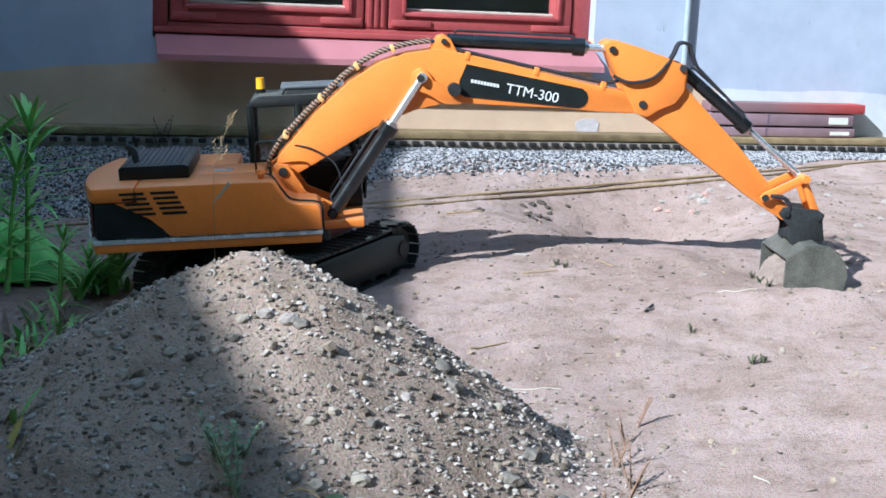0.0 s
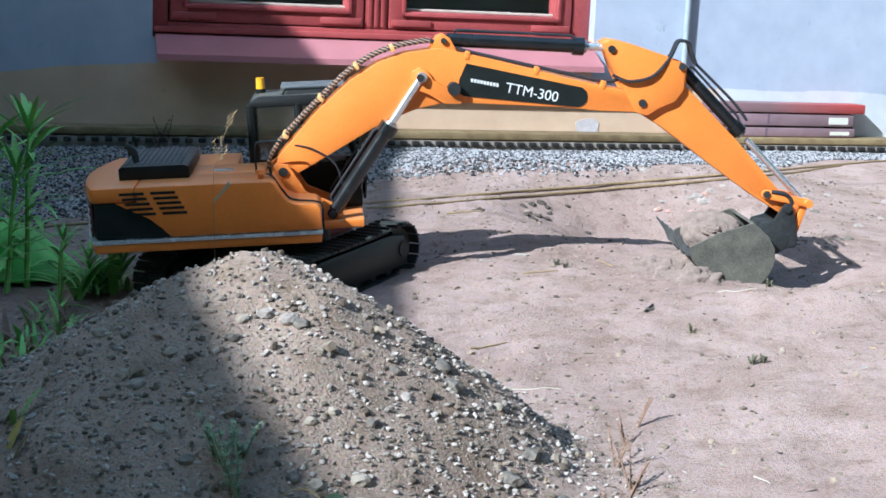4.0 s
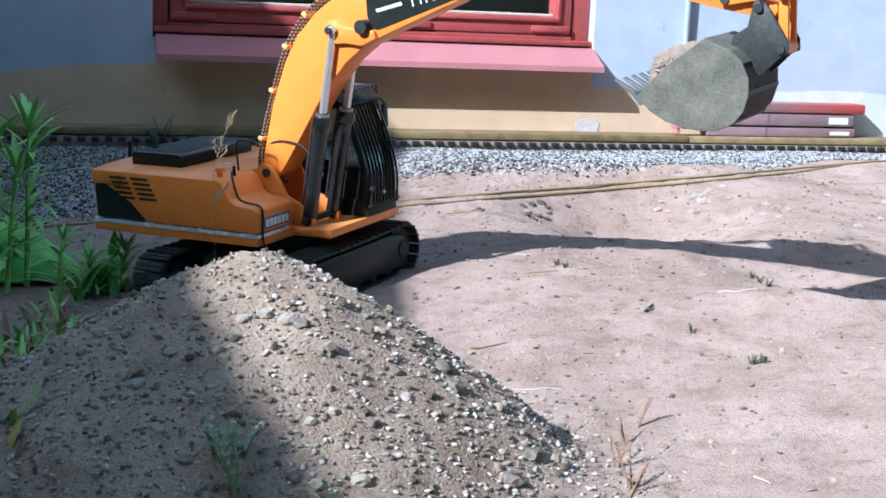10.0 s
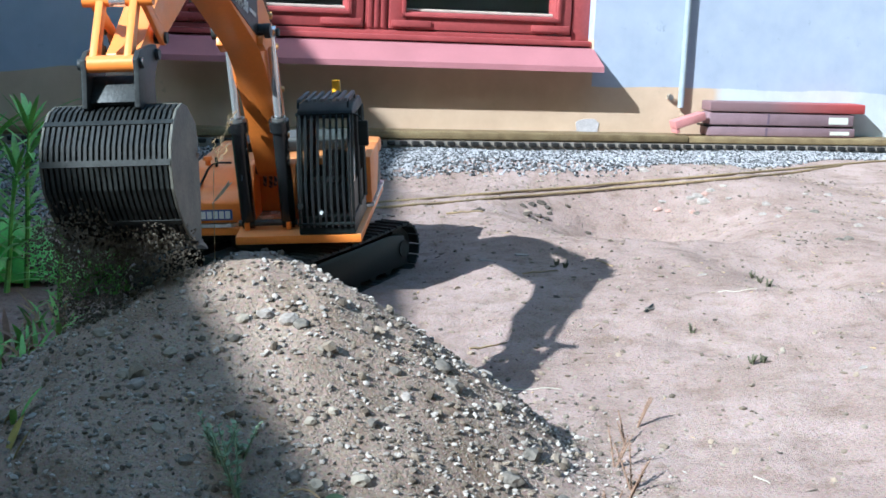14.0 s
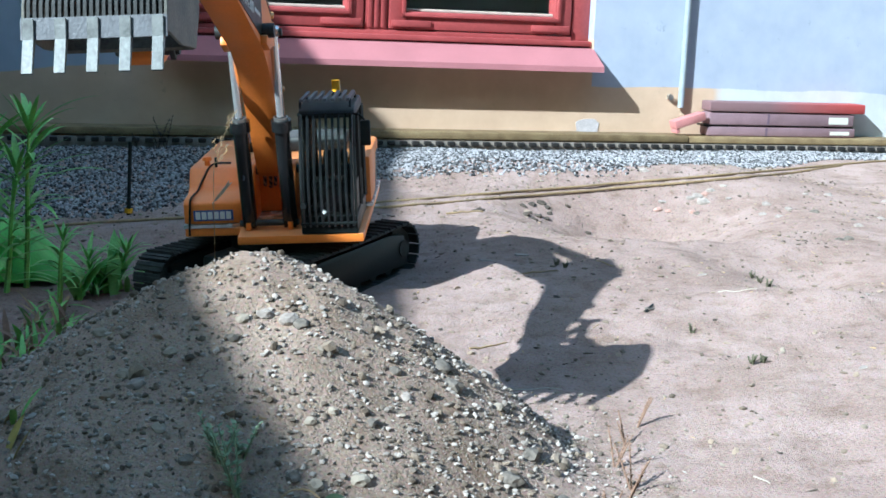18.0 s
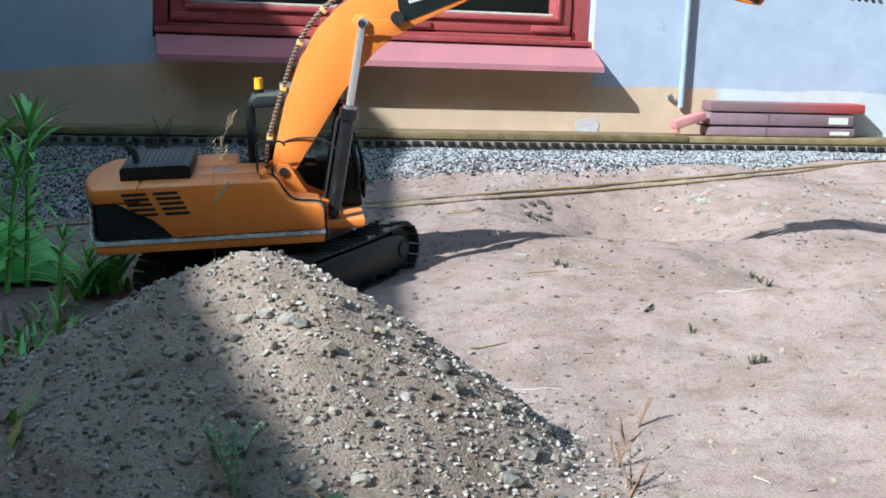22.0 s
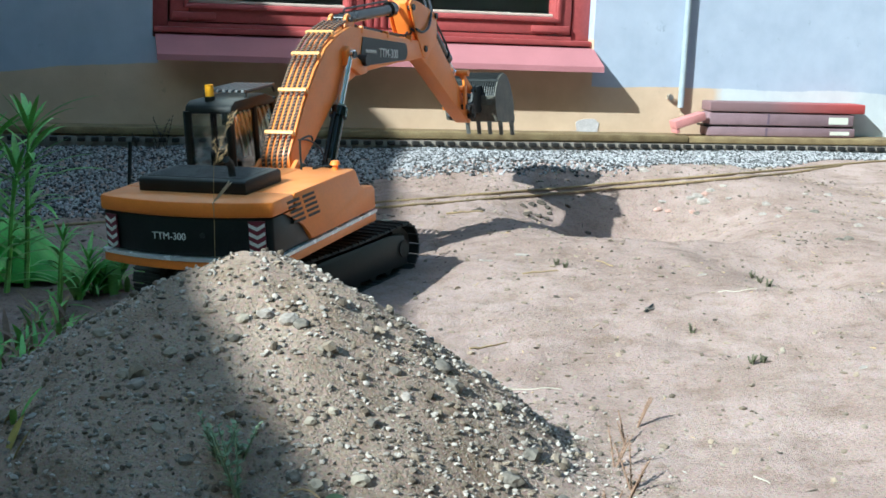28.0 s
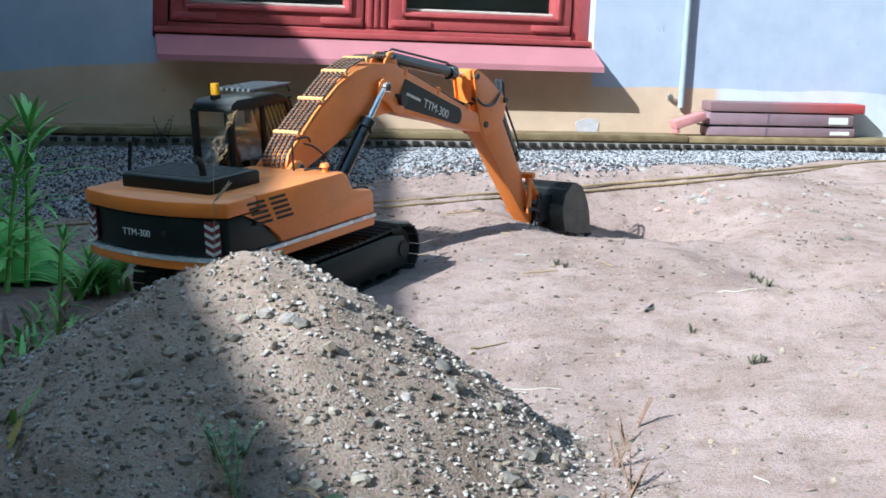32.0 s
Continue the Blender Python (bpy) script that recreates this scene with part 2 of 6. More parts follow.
def ground_material():
    """Dry sandy soil: pale dust, browner damp patches, grit."""
    m = bpy.data.materials.new("sandy_soil")
    m.use_nodes = True
    nt = m.node_tree
    b = nt.nodes["Principled BSDF"]
    tc = nt.nodes.new("ShaderNodeTexCoord")

    def tex(scale, detail, rough=0.55):
        n = nt.nodes.new("ShaderNodeTexNoise")
        n.inputs["Scale"].default_value, n.inputs["Detail"].default_value, n.inputs["Roughness"].default_value = scale, detail, rough
        nt.links.new(tc.outputs["Object"], n.inputs["Vector"])
        return n

    def ramp(src, a, ca, z, cz):
        n = nt.nodes.new("ShaderNodeValToRGB")
        n.color_ramp.elements[0].position, n.color_ramp.elements[1].position = a, z
        n.color_ramp.elements[0].color, n.color_ramp.elements[1].color = (*ca, 1), (*cz, 1)
        nt.links.new(src, n.inputs["Fac"])
        return n
    broad, mid, grit = tex(5, 6), tex(38, 6, 0.65), tex(330, 4, 0.7)
    base = ramp(broad.outputs["Fac"], 0.35, (0.355, 0.256, 0.221), 0.65, (0.430, 0.320, 0.282))
    spots = ramp(mid.outputs["Fac"], 0.33, (0.70, 0.67, 0.62), 0.5, (1.0, 1.0, 1.0))
    specks = ramp(grit.outputs["Fac"], 0.32, (0.56, 0.54, 0.51), 0.50, (1.0, 1.0, 1.0))
    chips = ramp(tex(210, 2, 0.5).outputs["Fac"], 0.72, (1, 1, 1), 0.80, (1.5, 1.5, 1.55))
    col = base.outputs["Color"]
    # the heap is browner earth from deeper down
    off = nt.nodes.new("ShaderNodeVectorMath")
    off.operation = "SUBTRACT"
    off.inputs[1].default_value = (MOUND[0] + 0.02, MOUND[1] - 0.10, 0.05)
    nt.links.new(tc.outputs["Object"], off.inputs[0])
    far = nt.nodes.new("ShaderNodeVectorMath")
    far.operation = "LENGTH"
    nt.links.new(off.outputs[0], far.inputs[0])
    edge = nt.nodes.new("ShaderNodeMath")
    edge.operation = "MULTIPLY_ADD"
    edge.inputs[1].default_value = 0.25
    nt.links.new(mid.outputs["Fac"], edge.inputs[0])
    nt.links.new(far.outputs["Value"], edge.inputs[2])
    zone = ramp(edge.outputs[0], 0.26, (1, 1, 1), 0.48, (0, 0, 0))
    earth = ramp(broad.outputs["Fac"], 0.35, (0.345, 0.255, 0.196), 0.65, (0.43, 0.325, 0.256))
    both = nt.nodes.new("ShaderNodeMix")
    both.data_type = "RGBA"
    nt.links.new(zone.outputs["Color"], both.inputs[0])
    nt.links.new(col, both.inputs[6])
    nt.links.new(earth.outputs["Color"], both.inputs[7])
    col = both.outputs[2]
    blotch = ramp(tex(13, 5, 0.6).outputs["Fac"], 0.38, (0.80, 0.78, 0.74), 0.56, (1.0, 1.0, 1.0))
    for layer in (blotch, spots, specks, chips):
        mul = nt.nodes.new("ShaderNodeMix")
        mul.data_type, mul.blend_type = "RGBA", "MULTIPLY"
        mul.inputs[0].default_value = 0.85
        nt.links.new(col, mul.inputs[6])
        nt.links.new(layer.outputs["Color"], mul.inputs[7])
        col = mul.outputs[2]
    hue = nt.nodes.new("ShaderNodeMix")
    hue.data_type, hue.blend_type = "RGBA", "OVERLAY"
    hue.inputs[0].default_value = 0.22
    nt.links.new(col, hue.inputs[6])
    nt.links.new(tex(430, 2, 0.5).outputs["Color"], hue.inputs[7])
    nt.links.new(hue.outputs[2], b.inputs["Base Color"])
    b.inputs["Roughness"].default_value = 0.95
    b.inputs["Diffuse Roughness"].default_value = 0.6
    b.inputs["Specular IOR Level"].default_value = 0.15
    bp = nt.nodes.new("ShaderNodeBump")
    bp.inputs["Strength"].default_value, bp.inputs["Distance"].default_value = 0.75, 0.004
    bp2 = nt.nodes.new("ShaderNodeBump")
    bp2.inputs["Strength"].default_value, bp2.inputs["Distance"].default_value = 0.35, 0.010
    nt.links.new(grit.outputs["Fac"], bp.inputs["Height"])
    nt.links.new(mid.outputs["Fac"], bp2.inputs["Height"])
    nt.links.new(bp2.outputs[0], bp.inputs["Normal"])
    nt.links.new(bp.outputs[0], b.inputs["Normal"])
    return m


SOIL = ground_material()


def wall_material():
    """Blue-grey painted plaster above, apricot plinth paint below, with an uneven seam."""
    m = bpy.data.materials.new("two_tone_plaster")
    m.use_nodes = True
    nt = m.node_tree
    b = nt.nodes["Principled BSDF"]
    tc = nt.nodes.new("ShaderNodeTexCoord")
    sep = nt.nodes.new("ShaderNodeSeparateXYZ")
    nt.links.new(tc.outputs["Object"], sep.inputs[0])

    def tex(scale, detail, rough=0.55):
        n = nt.nodes.new("ShaderNodeTexNoise")
        n.inputs["Scale"].default_value, n.inputs["Detail"].default_value, n.inputs["Roughness"].default_value = scale, detail, rough
        nt.links.new(tc.outputs["Object"], n.inputs["Vector"])
        return n

    def ramp(src, a, ca, z, cz):
        n = nt.nodes.new("ShaderNodeValToRGB")
        n.color_ramp.elements[0].position, n.color_ramp.elements[1].position = a, z
        n.color_ramp.elements[0].color, n.color_ramp.elements[1].color = (*ca, 1), (*cz, 1)
        nt.links.new(src, n.inputs["Fac"])
        return n

    def calc(op, a, b2=None, c=None):
        n = nt.nodes.new("ShaderNodeMath")
        n.operation = op
        for i, v in enumerate((a, b2, c)):
            if v is None:
                continue
            if isinstance(v, (int, float)):
                n.inputs[i].default_value = v
            else:
                nt.links.new(v, n.inputs[i])
        return n.outputs[0]

    def mixc(f, a, c):
        n = nt.nodes.new("ShaderNodeMix")
        n.data_type = "RGBA"
        nt.links.new(f, n.inputs[0])
        nt.links.new(a, n.inputs[6])
        nt.links.new(c, n.inputs[7])
        return n.outputs[2]
    broad, mid, grain = tex(3.0, 5), tex(11, 5, 0.6), tex(260, 3)
    blue = ramp(mid.outputs["Fac"], 0.3, (0.415, 0.45, 0.55), 0.7, (0.50, 0.535, 0.635))
    peach = ramp(mid.outputs["Fac"], 0.3, (0.60, 0.43, 0.30), 0.7, (0.70, 0.52, 0.37))
    pale = ramp(mid.outputs["Fac"], 0.3, (0.56, 0.57, 0.60), 0.7, (0.68, 0.69, 0.70))
    seam = calc("MULTIPLY_ADD", broad.outputs["Fac"], 0.03, 0.143)
    seam = calc("MULTIPLY_ADD", mid.outputs["Fac"], 0.008, seam)
    # the plinth paint reaches up to the window sill, and sinks towards the far corner
    beside = calc("LESS_THAN", sep.outputs["X"], -0.70)
    below = calc("MULTIPLY", calc("GREATER_THAN", sep.outputs["X"], -0.70), calc("LESS_THAN", sep.outputs["X"], 0.370))
    seam = calc("MULTIPLY_ADD", below, 0.12, seam)
    slope = calc("MULTIPLY", beside, calc("MULTIPLY_ADD", calc("MAXIMUM", calc("ADD", sep.outputs["X"], 1.15), 0.0), 0.085, -0.010))
    seam = calc("ADD", seam, slope)
    up = calc("MULTIPLY", calc("SUBTRACT", sep.outputs["Z"], seam), 500.0)
    upc = nt.nodes.new("ShaderNodeClamp")
    nt.links.new(up, upc.inputs[0])
    # bare pale plaster low down past the pipe
    px = nt.nodes.new("ShaderNodeClamp")
    nt.links.new(calc("MULTIPLY", calc("SUBTRACT", sep.outputs["X"], calc("MULTIPLY_ADD", broad.outputs["Fac"], 0.3, 0.52)), 30.0), px.inputs[0])
    low = mixc(px.outputs[0], peach.outputs["Color"], pale.outputs["Color"])
    col = mixc(upc.outputs[0], low, blue.outputs["Color"])
    # a few scuffs
    scuff = ramp(tex(14, 4, 0.7).outputs["Fac"], 0.27, (0.72, 0.74, 0.76), 0.36, (1, 1, 1))
    mul = nt.nodes.new("ShaderNodeMix")
    mul.data_type, mul.blend_type = "RGBA", "MULTIPLY"
    mul.inputs[0].default_value = 1.0
    nt.links.new(col, mul.inputs[6])
    nt.links.new(scuff.outputs["Color"], mul.inputs[7])
    nt.links.new(mul.outputs[2], b.inputs["Base Color"])
    b.inputs["Roughness"].default_value = 0.9
    b.inputs["Specular IOR Level"].default_value = 0.2
    bp = nt.nodes.new("ShaderNodeBump")
    bp.inputs["Strength"].default_value, bp.inputs["Distance"].default_value = 0.12, 0.006
    bp2 = nt.nodes.new("ShaderNodeBump")
    bp2.inputs["Strength"].default_value, bp2.inputs["Distance"].default_value = 0.25, 0.002
    nt.links.new(mid.outputs["Fac"], bp.inputs["Height"])
    nt.links.new(grain.outputs["Fac"], bp2.inputs["Height"])
    nt.links.new(bp.outputs[0], bp2.inputs["Normal"])
    nt.links.new(bp2.outputs[0], b.inputs["Normal"])
    return m


PLASTER = wall_material()


# ---- mesh helpers ----
def part(name, bm, mat, parent=None, label="", m=None, smooth=False):
    """Links a bmesh as one mesh object, under a thing or a part if one is given."""
    me = bpy.data.meshes.new(name)
    bmesh.ops.recalc_face_normals(bm, faces=bm.faces)
    bm.to_mesh(me)
    bm.free()
    if smooth:
        for f in me.polygons:
            f.use_smooth = True
        if smooth != "all":
            me.set_sharp_from_angle(angle=radians(35))
    me.materials.append(mat)
    ob = new(name, me)
    ob.parent = parent
    if m is not None:
        ob.matrix_basis = m
    if label:
        tagged(ob, label)
    return ob


def again(ob, m, parent=None):
    """Another piece on the same mesh."""
    o = new(ob.name.split(".")[0], ob.data)
    o.parent = parent or ob.parent
    o.matrix_basis = m
    return o


def box(x0, x1, y0, y1, z0, z1, bevel=0.0, bm=None, seg=2):
    own = bmesh.new()
    bmesh.ops.create_cube(own, size=1.0, matrix=Matrix.Translation(((x0 + x1) / 2, (y0 + y1) / 2, (z0 + z1) / 2)) @ Matrix.Diagonal((x1 - x0, y1 - y0, z1 - z0, 1)))
    if bevel:
        bmesh.ops.bevel(own, geom=own.edges[:] + own.verts[:], offset=bevel, segments=seg, affect="EDGES", profile=0.5)
    return into(bm, own)


def into(bm, own):
    if bm is None:
        return own
    me = bpy.data.meshes.new("tmp")
    own.to_mesh(me)
    own.free()
    bm.from_mesh(me)
    bpy.data.meshes.remove(me)
    return bm


def slab(points, y0, y1, bevel=0.0, bm=None, axis="y"):
    """A profile in x and z, drawn out from y0 to y1 (axis 'z': a profile in x and y from z0 to z1)."""
    own = bmesh.new()
    put = (lambda a, b, d: (a, d, b)) if axis == "y" else ((lambda a, b, d: (a, b, d)) if axis == "z" else (lambda a, b, d: (d, a, b)))
    lo = [own.verts.new(put(a, b, y0)) for a, b in points]
    hi = [own.verts.new(put(a, b, y1)) for a, b in points]
    n = len(points)
    own.faces.new(lo)
    own.faces.new(hi[::-1])
    for i in range(n):
        own.faces.new((lo[i], hi[i], hi[(i + 1) % n], lo[(i + 1) % n]))
    bmesh.ops.recalc_face_normals(own, faces=own.faces)
    if bevel:
        rim = [e for e in own.edges if len(e.link_faces) == 2 and e.calc_face_angle(0) > 0.6]
        bmesh.ops.bevel(own, geom=rim, offset=bevel, segments=2, affect="EDGES", profile=0.5)
    return into(bm, own)


def rod(a, b, r, bm=None, n=12, r2=None):
    """A round bar from a to b."""
    a, b = Vector(a), Vector(b)
    own = bmesh.new()
    m = Matrix.Translation((a + b) / 2) @ (b - a).to_track_quat("Z", "Y").to_matrix().to_4x4()
    bmesh.ops.create_cone(own, cap_ends=True, segments=n, radius1=r, radius2=r if r2 is None else r2, depth=(b - a).length, matrix=m)
    return into(bm, own)


def smooth_line(points, steps=8):
    """Points along a curve through the given ones."""
    pts = [Vector(q) for q in points]
    out = []
    for i in range(len(pts) - 1):
        p0, p1, p2, p3 = pts[max(0, i - 1)], pts[i], pts[i + 1], pts[min(len(pts) - 1, i + 2)]
        for k in range(steps):
            t = k / steps
            out.append(0.5 * ((2 * p1) + (p2 - p0) * t + (2 * p0 - 5 * p1 + 4 * p2 - p3) * t * t + (3 * p1 - p0 - 3 * p2 + p3) * t ** 3))
    out.append(pts[-1])
    return out


def tube(points, r, bm=None, n=8, rib=0.0, taper=1.0):
    """A tube along points; rib swells every second ring."""
    own = bmesh.new()
    rings = []
    side = Vector((0.13, 0.98, 0.17))
    for i, q in enumerate(points):
        d = (Vector(points[min(i + 1, len(points) - 1)]) - Vector(points[max(i - 1, 0)])).normalized()
        u = d.cross(side).normalized()
        v = d.cross(u)
        rr = r * (1 + (rib if i % 2 else 0.0)) * (1 + (taper - 1) * i / max(1, len(points) - 1))
        rings.append([own.verts.new(Vector(q) + (u * math.cos(6.2832 * k / n) + v * math.sin(6.2832 * k / n)) * rr) for k in range(n)])
    for a, b in zip(rings, rings[1:]):
        for k in range(n):
            own.faces.new((a[k], a[(k + 1) % n], b[(k + 1) % n], b[k]))
    own.faces.new(rings[0])
    own.faces.new(rings[-1][::-1])
    return into(bm, own)


def mesh_of(name, verts, faces, mat, smooth=False):
    me = bpy.data.meshes.new(name)
    me.from_pydata(verts, [], faces)
    me.materials.append(mat)
    if smooth:
        me.polygons.foreach_set("use_smooth", [True] * len(me.polygons))
    me.update()
    return me


def lettering(text, size, mat, name="lettering", depth=0.0004):
    """Writing in the built-in font, as a mesh."""
    cu = bpy.data.curves.new("text", "FONT")
    cu.body, cu.size, cu.extrude, cu.align_x, cu.align_y = text, size, depth, "CENTER", "CENTER"
    tmp = bpy.data.objects.new("text", cu)
    scene.collection.objects.link(tmp)
    bpy.context.view_layer.update()
    me = bpy.data.meshes.new_from_object(tmp.evaluated_get(bpy.context.evaluated_depsgraph_get()))
    bpy.data.objects.remove(tmp)
    me.materials.clear()
    me.materials.append(mat)
    return new(name, me)


# ---- ground ----
def bumps(x, y, k, seed):
    """Smooth random waves over the plan, of wave number k."""
    g = np.random.RandomState(seed)
    out = np.zeros_like(x, dtype=float)
    for _ in range(14):
        a, f, ph = g.uniform(0, 6.28), k * g.uniform(0.5, 1.6), g.uniform(0, 6.28)
        out += np.sin((x * math.cos(a) + y * math.sin(a)) * f + ph)
    return out / 5.3


def step(a, b, v):
    t = np.clip((v - a) / (b - a), 0, 1)
    return t * t * (3 - 2 * t)




def height(x, y):
    """The ground's height: soil that rises to the right and to the house, a heap, hollows."""
    x, y = np.asarray(x, float), np.asarray(y, float)
    w = np.exp(-(x * x + y * y) / 0.7)
    z = w * (0.0767 * x + 0.0492 * y) + (1 - w) * (0.010 + 0.006 * step(0.0, 1.0, x))
    near = np.exp(-((x - 0.3) ** 2 + (y - 0.1) ** 2) / 2.6)
    z -= 0.100 * np.exp(-((x - 0.52) / 0.17) ** 2 - ((y - 0.58) / np.where(y > 0.58, 0.162, 0.235)) ** 2)          # where it has dug before
    z -= 0.028 * np.exp(-((x - 0.665) / 0.085) ** 2 - ((y - 0.085) / 0.085) ** 2)      # where it digs
    z += 0.012 * np.exp(-((x - 0.50) / 0.05) ** 2 - ((y - 0.135) / 0.05) ** 2) + 0.013 * np.exp(-((x - 0.64) / 0.12) ** 2 - ((y + 0.11) / 0.06) ** 2)      # spoil round the hole
    z += 0.036 * step(0.66, 0.95, y) * (1 - step(0.90, 1.6, y)) * np.exp(-((x - 0.48) / 0.42) ** 4)   # the bank behind
    z += 0.007 * np.exp(-((x - 0.78) / 0.13) ** 2 - ((y - 0.36) / 0.07) ** 2) - 0.005 * np.exp(-((x - 0.62) / 0.07) ** 2 - ((y - 0.22) / 0.06) ** 2)
    z += 0.010 * np.exp(-((x - 0.55) / 0.22) ** 2 - ((y - 0.25) / 0.07) ** 2)          # its near lip
    z -= 0.005 * step(0.45, 0.10, 1.6012 + (x - 0.1978) * 0.2825 - y)
    dx, dy = x - MOUND[0], y - MOUND[1]
    dx = dx - 0.36 * np.minimum(dy, 0)                                                  # its foot runs to the near left
    sx = np.where(dx > 0, 0.264, 0.312)
    sy = np.where(dy > 0, 0.195, 0.320)
    rho = np.sqrt((dx / sx) ** 2 + (dy / sy) ** 2 + 0.023) * (1 + 0.02 * np.sin(3 * np.arctan2(dy, dx) + 0.7))
    heap = 0.209 * (np.logaddexp(0, (1 - rho) * 20) / 20) ** (0.94 - 0.08 * step(0.0, 0.1, dx))
    z = z + heap
    rough = near * (0.0050 * bumps(x, y, 9, 3) + 0.0030 * bumps(x, y, 34, 5) + 0.0017 * bumps(x, y, 90, 8) + 0.0011 * bumps(x, y, 210, 9))
    lumpy = np.clip(heap / 0.06, 0, 1) * (0.0035 * bumps(x, y, 48, 21) + 0.0016 * bumps(x, y, 130, 22))
    under = 1 - 0.85 * np.exp(-((x / 0.2) ** 2 + (y / 0.2) ** 2) ** 2)
    return z + rough * under + lumpy


def spread(lo, hi, near_lo, near_hi, fine, far):
    """Grid lines: fine between near_lo and near_hi, then wider and wider."""
    mid = list(np.arange(near_lo, near_hi + fine / 2, fine))
    out, d, v = [], fine, near_hi
    while v < hi:
        d *= 1.35
        v += d
        out.append(v)
    pre, d, v = [], fine, near_lo
    while v > lo:
        d *= 1.35
        v -= d
        pre.append(v)
    return np.array(pre[::-1] + mid + out)


def build_ground():
    xs = spread(-400, 400, -0.75, 1.75, 0.0075, 40)
    ys = spread(-400, 400, -1.0, 1.75, 0.007, 40)
    gx, gy = np.meshgrid(xs, ys)
    gz = height(gx, gy)
    nx, ny = len(xs), len(ys)
    verts = np.stack([gx.ravel(), gy.ravel(), gz.ravel()], 1)
    i = np.arange(nx * ny).reshape(ny, nx)
    faces = np.stack([i[:-1, :-1].ravel(), i[:-1, 1:].ravel(), i[1:, 1:].ravel(), i[1:, :-1].ravel()], 1)
    ob = new("ground", mesh_of("ground", verts.tolist(), faces.tolist(), SOIL, True))
    tagged(ob, "dry sandy soil with a heap, tracks and shallow hollows", "ground", kind="structure")


build_ground()


def put_on(x, y, sink=0.0):
    return float(height(np.array([x]), np.array([y]))[0]) - sink


# ---- house ----
WALL = pose(0.1978, 1.6012, 0, 0, 0, 15.774)


def on_wall(ob):
    ob.matrix_basis = WALL @ ob.matrix_basis
    return ob


def build_house():
    """The wall with its window opening, and plain walls and a roof slab that close the house."""
    s0, s1, z0, z1 = -0.712, 0.368, 0.250, 1.15
    bm = bmesh.new()
    box(-7, s0, 0, 0.3, -0.3, 3.2, bm=bm)
    box(s1, 7, 0, 0.3, -0.3, 3.2, bm=bm)
    box(s0, s1, 0, 0.3, -0.3, z0, bm=bm)
    box(s0, s1, 0, 0.3, z1, 3.2, bm=bm)
    bmesh.ops.remove_doubles(bm, verts=bm.verts, dist=1e-5)
    on_wall(tagged(part("wall_north", bm, PLASTER), "blue-grey plastered house wall with an apricot painted plinth", "wall", kind="structure"))
    bm = box(-7, 7, 4.0, 4.2, -0.3, 3.2)
    box(-7, -6.8, 0.3, 4.0, -0.3, 3.2, bm=bm)
    box(6.8, 7, 0.3, 4.0, -0.3, 3.2, bm=bm)
    on_wall(tagged(part("wall_back", bm, ROOM), "plain walls that close the house behind", "wall", kind="structure"))
    on_wall(tagged(part("roof_slab", box(-7.2, 7.2, -0.25, 4.4, 3.2, 3.4), ROOM), "plain roof slab over the house", "roof", kind="structure"))
    on_wall(tagged(part("inner_wall", box(-2.2, 2.2, 1.6, 1.7, -0.2, 3.19), ROOM), "dim plastered wall inside the room", "wall", kind="structure"))
    on_wall(tagged(part("room_floor", box(-6.8, 6.8, 0.3, 4.0, 0.05, 0.1), ROOM), "dim floor inside the room", "floor", kind="structure"))


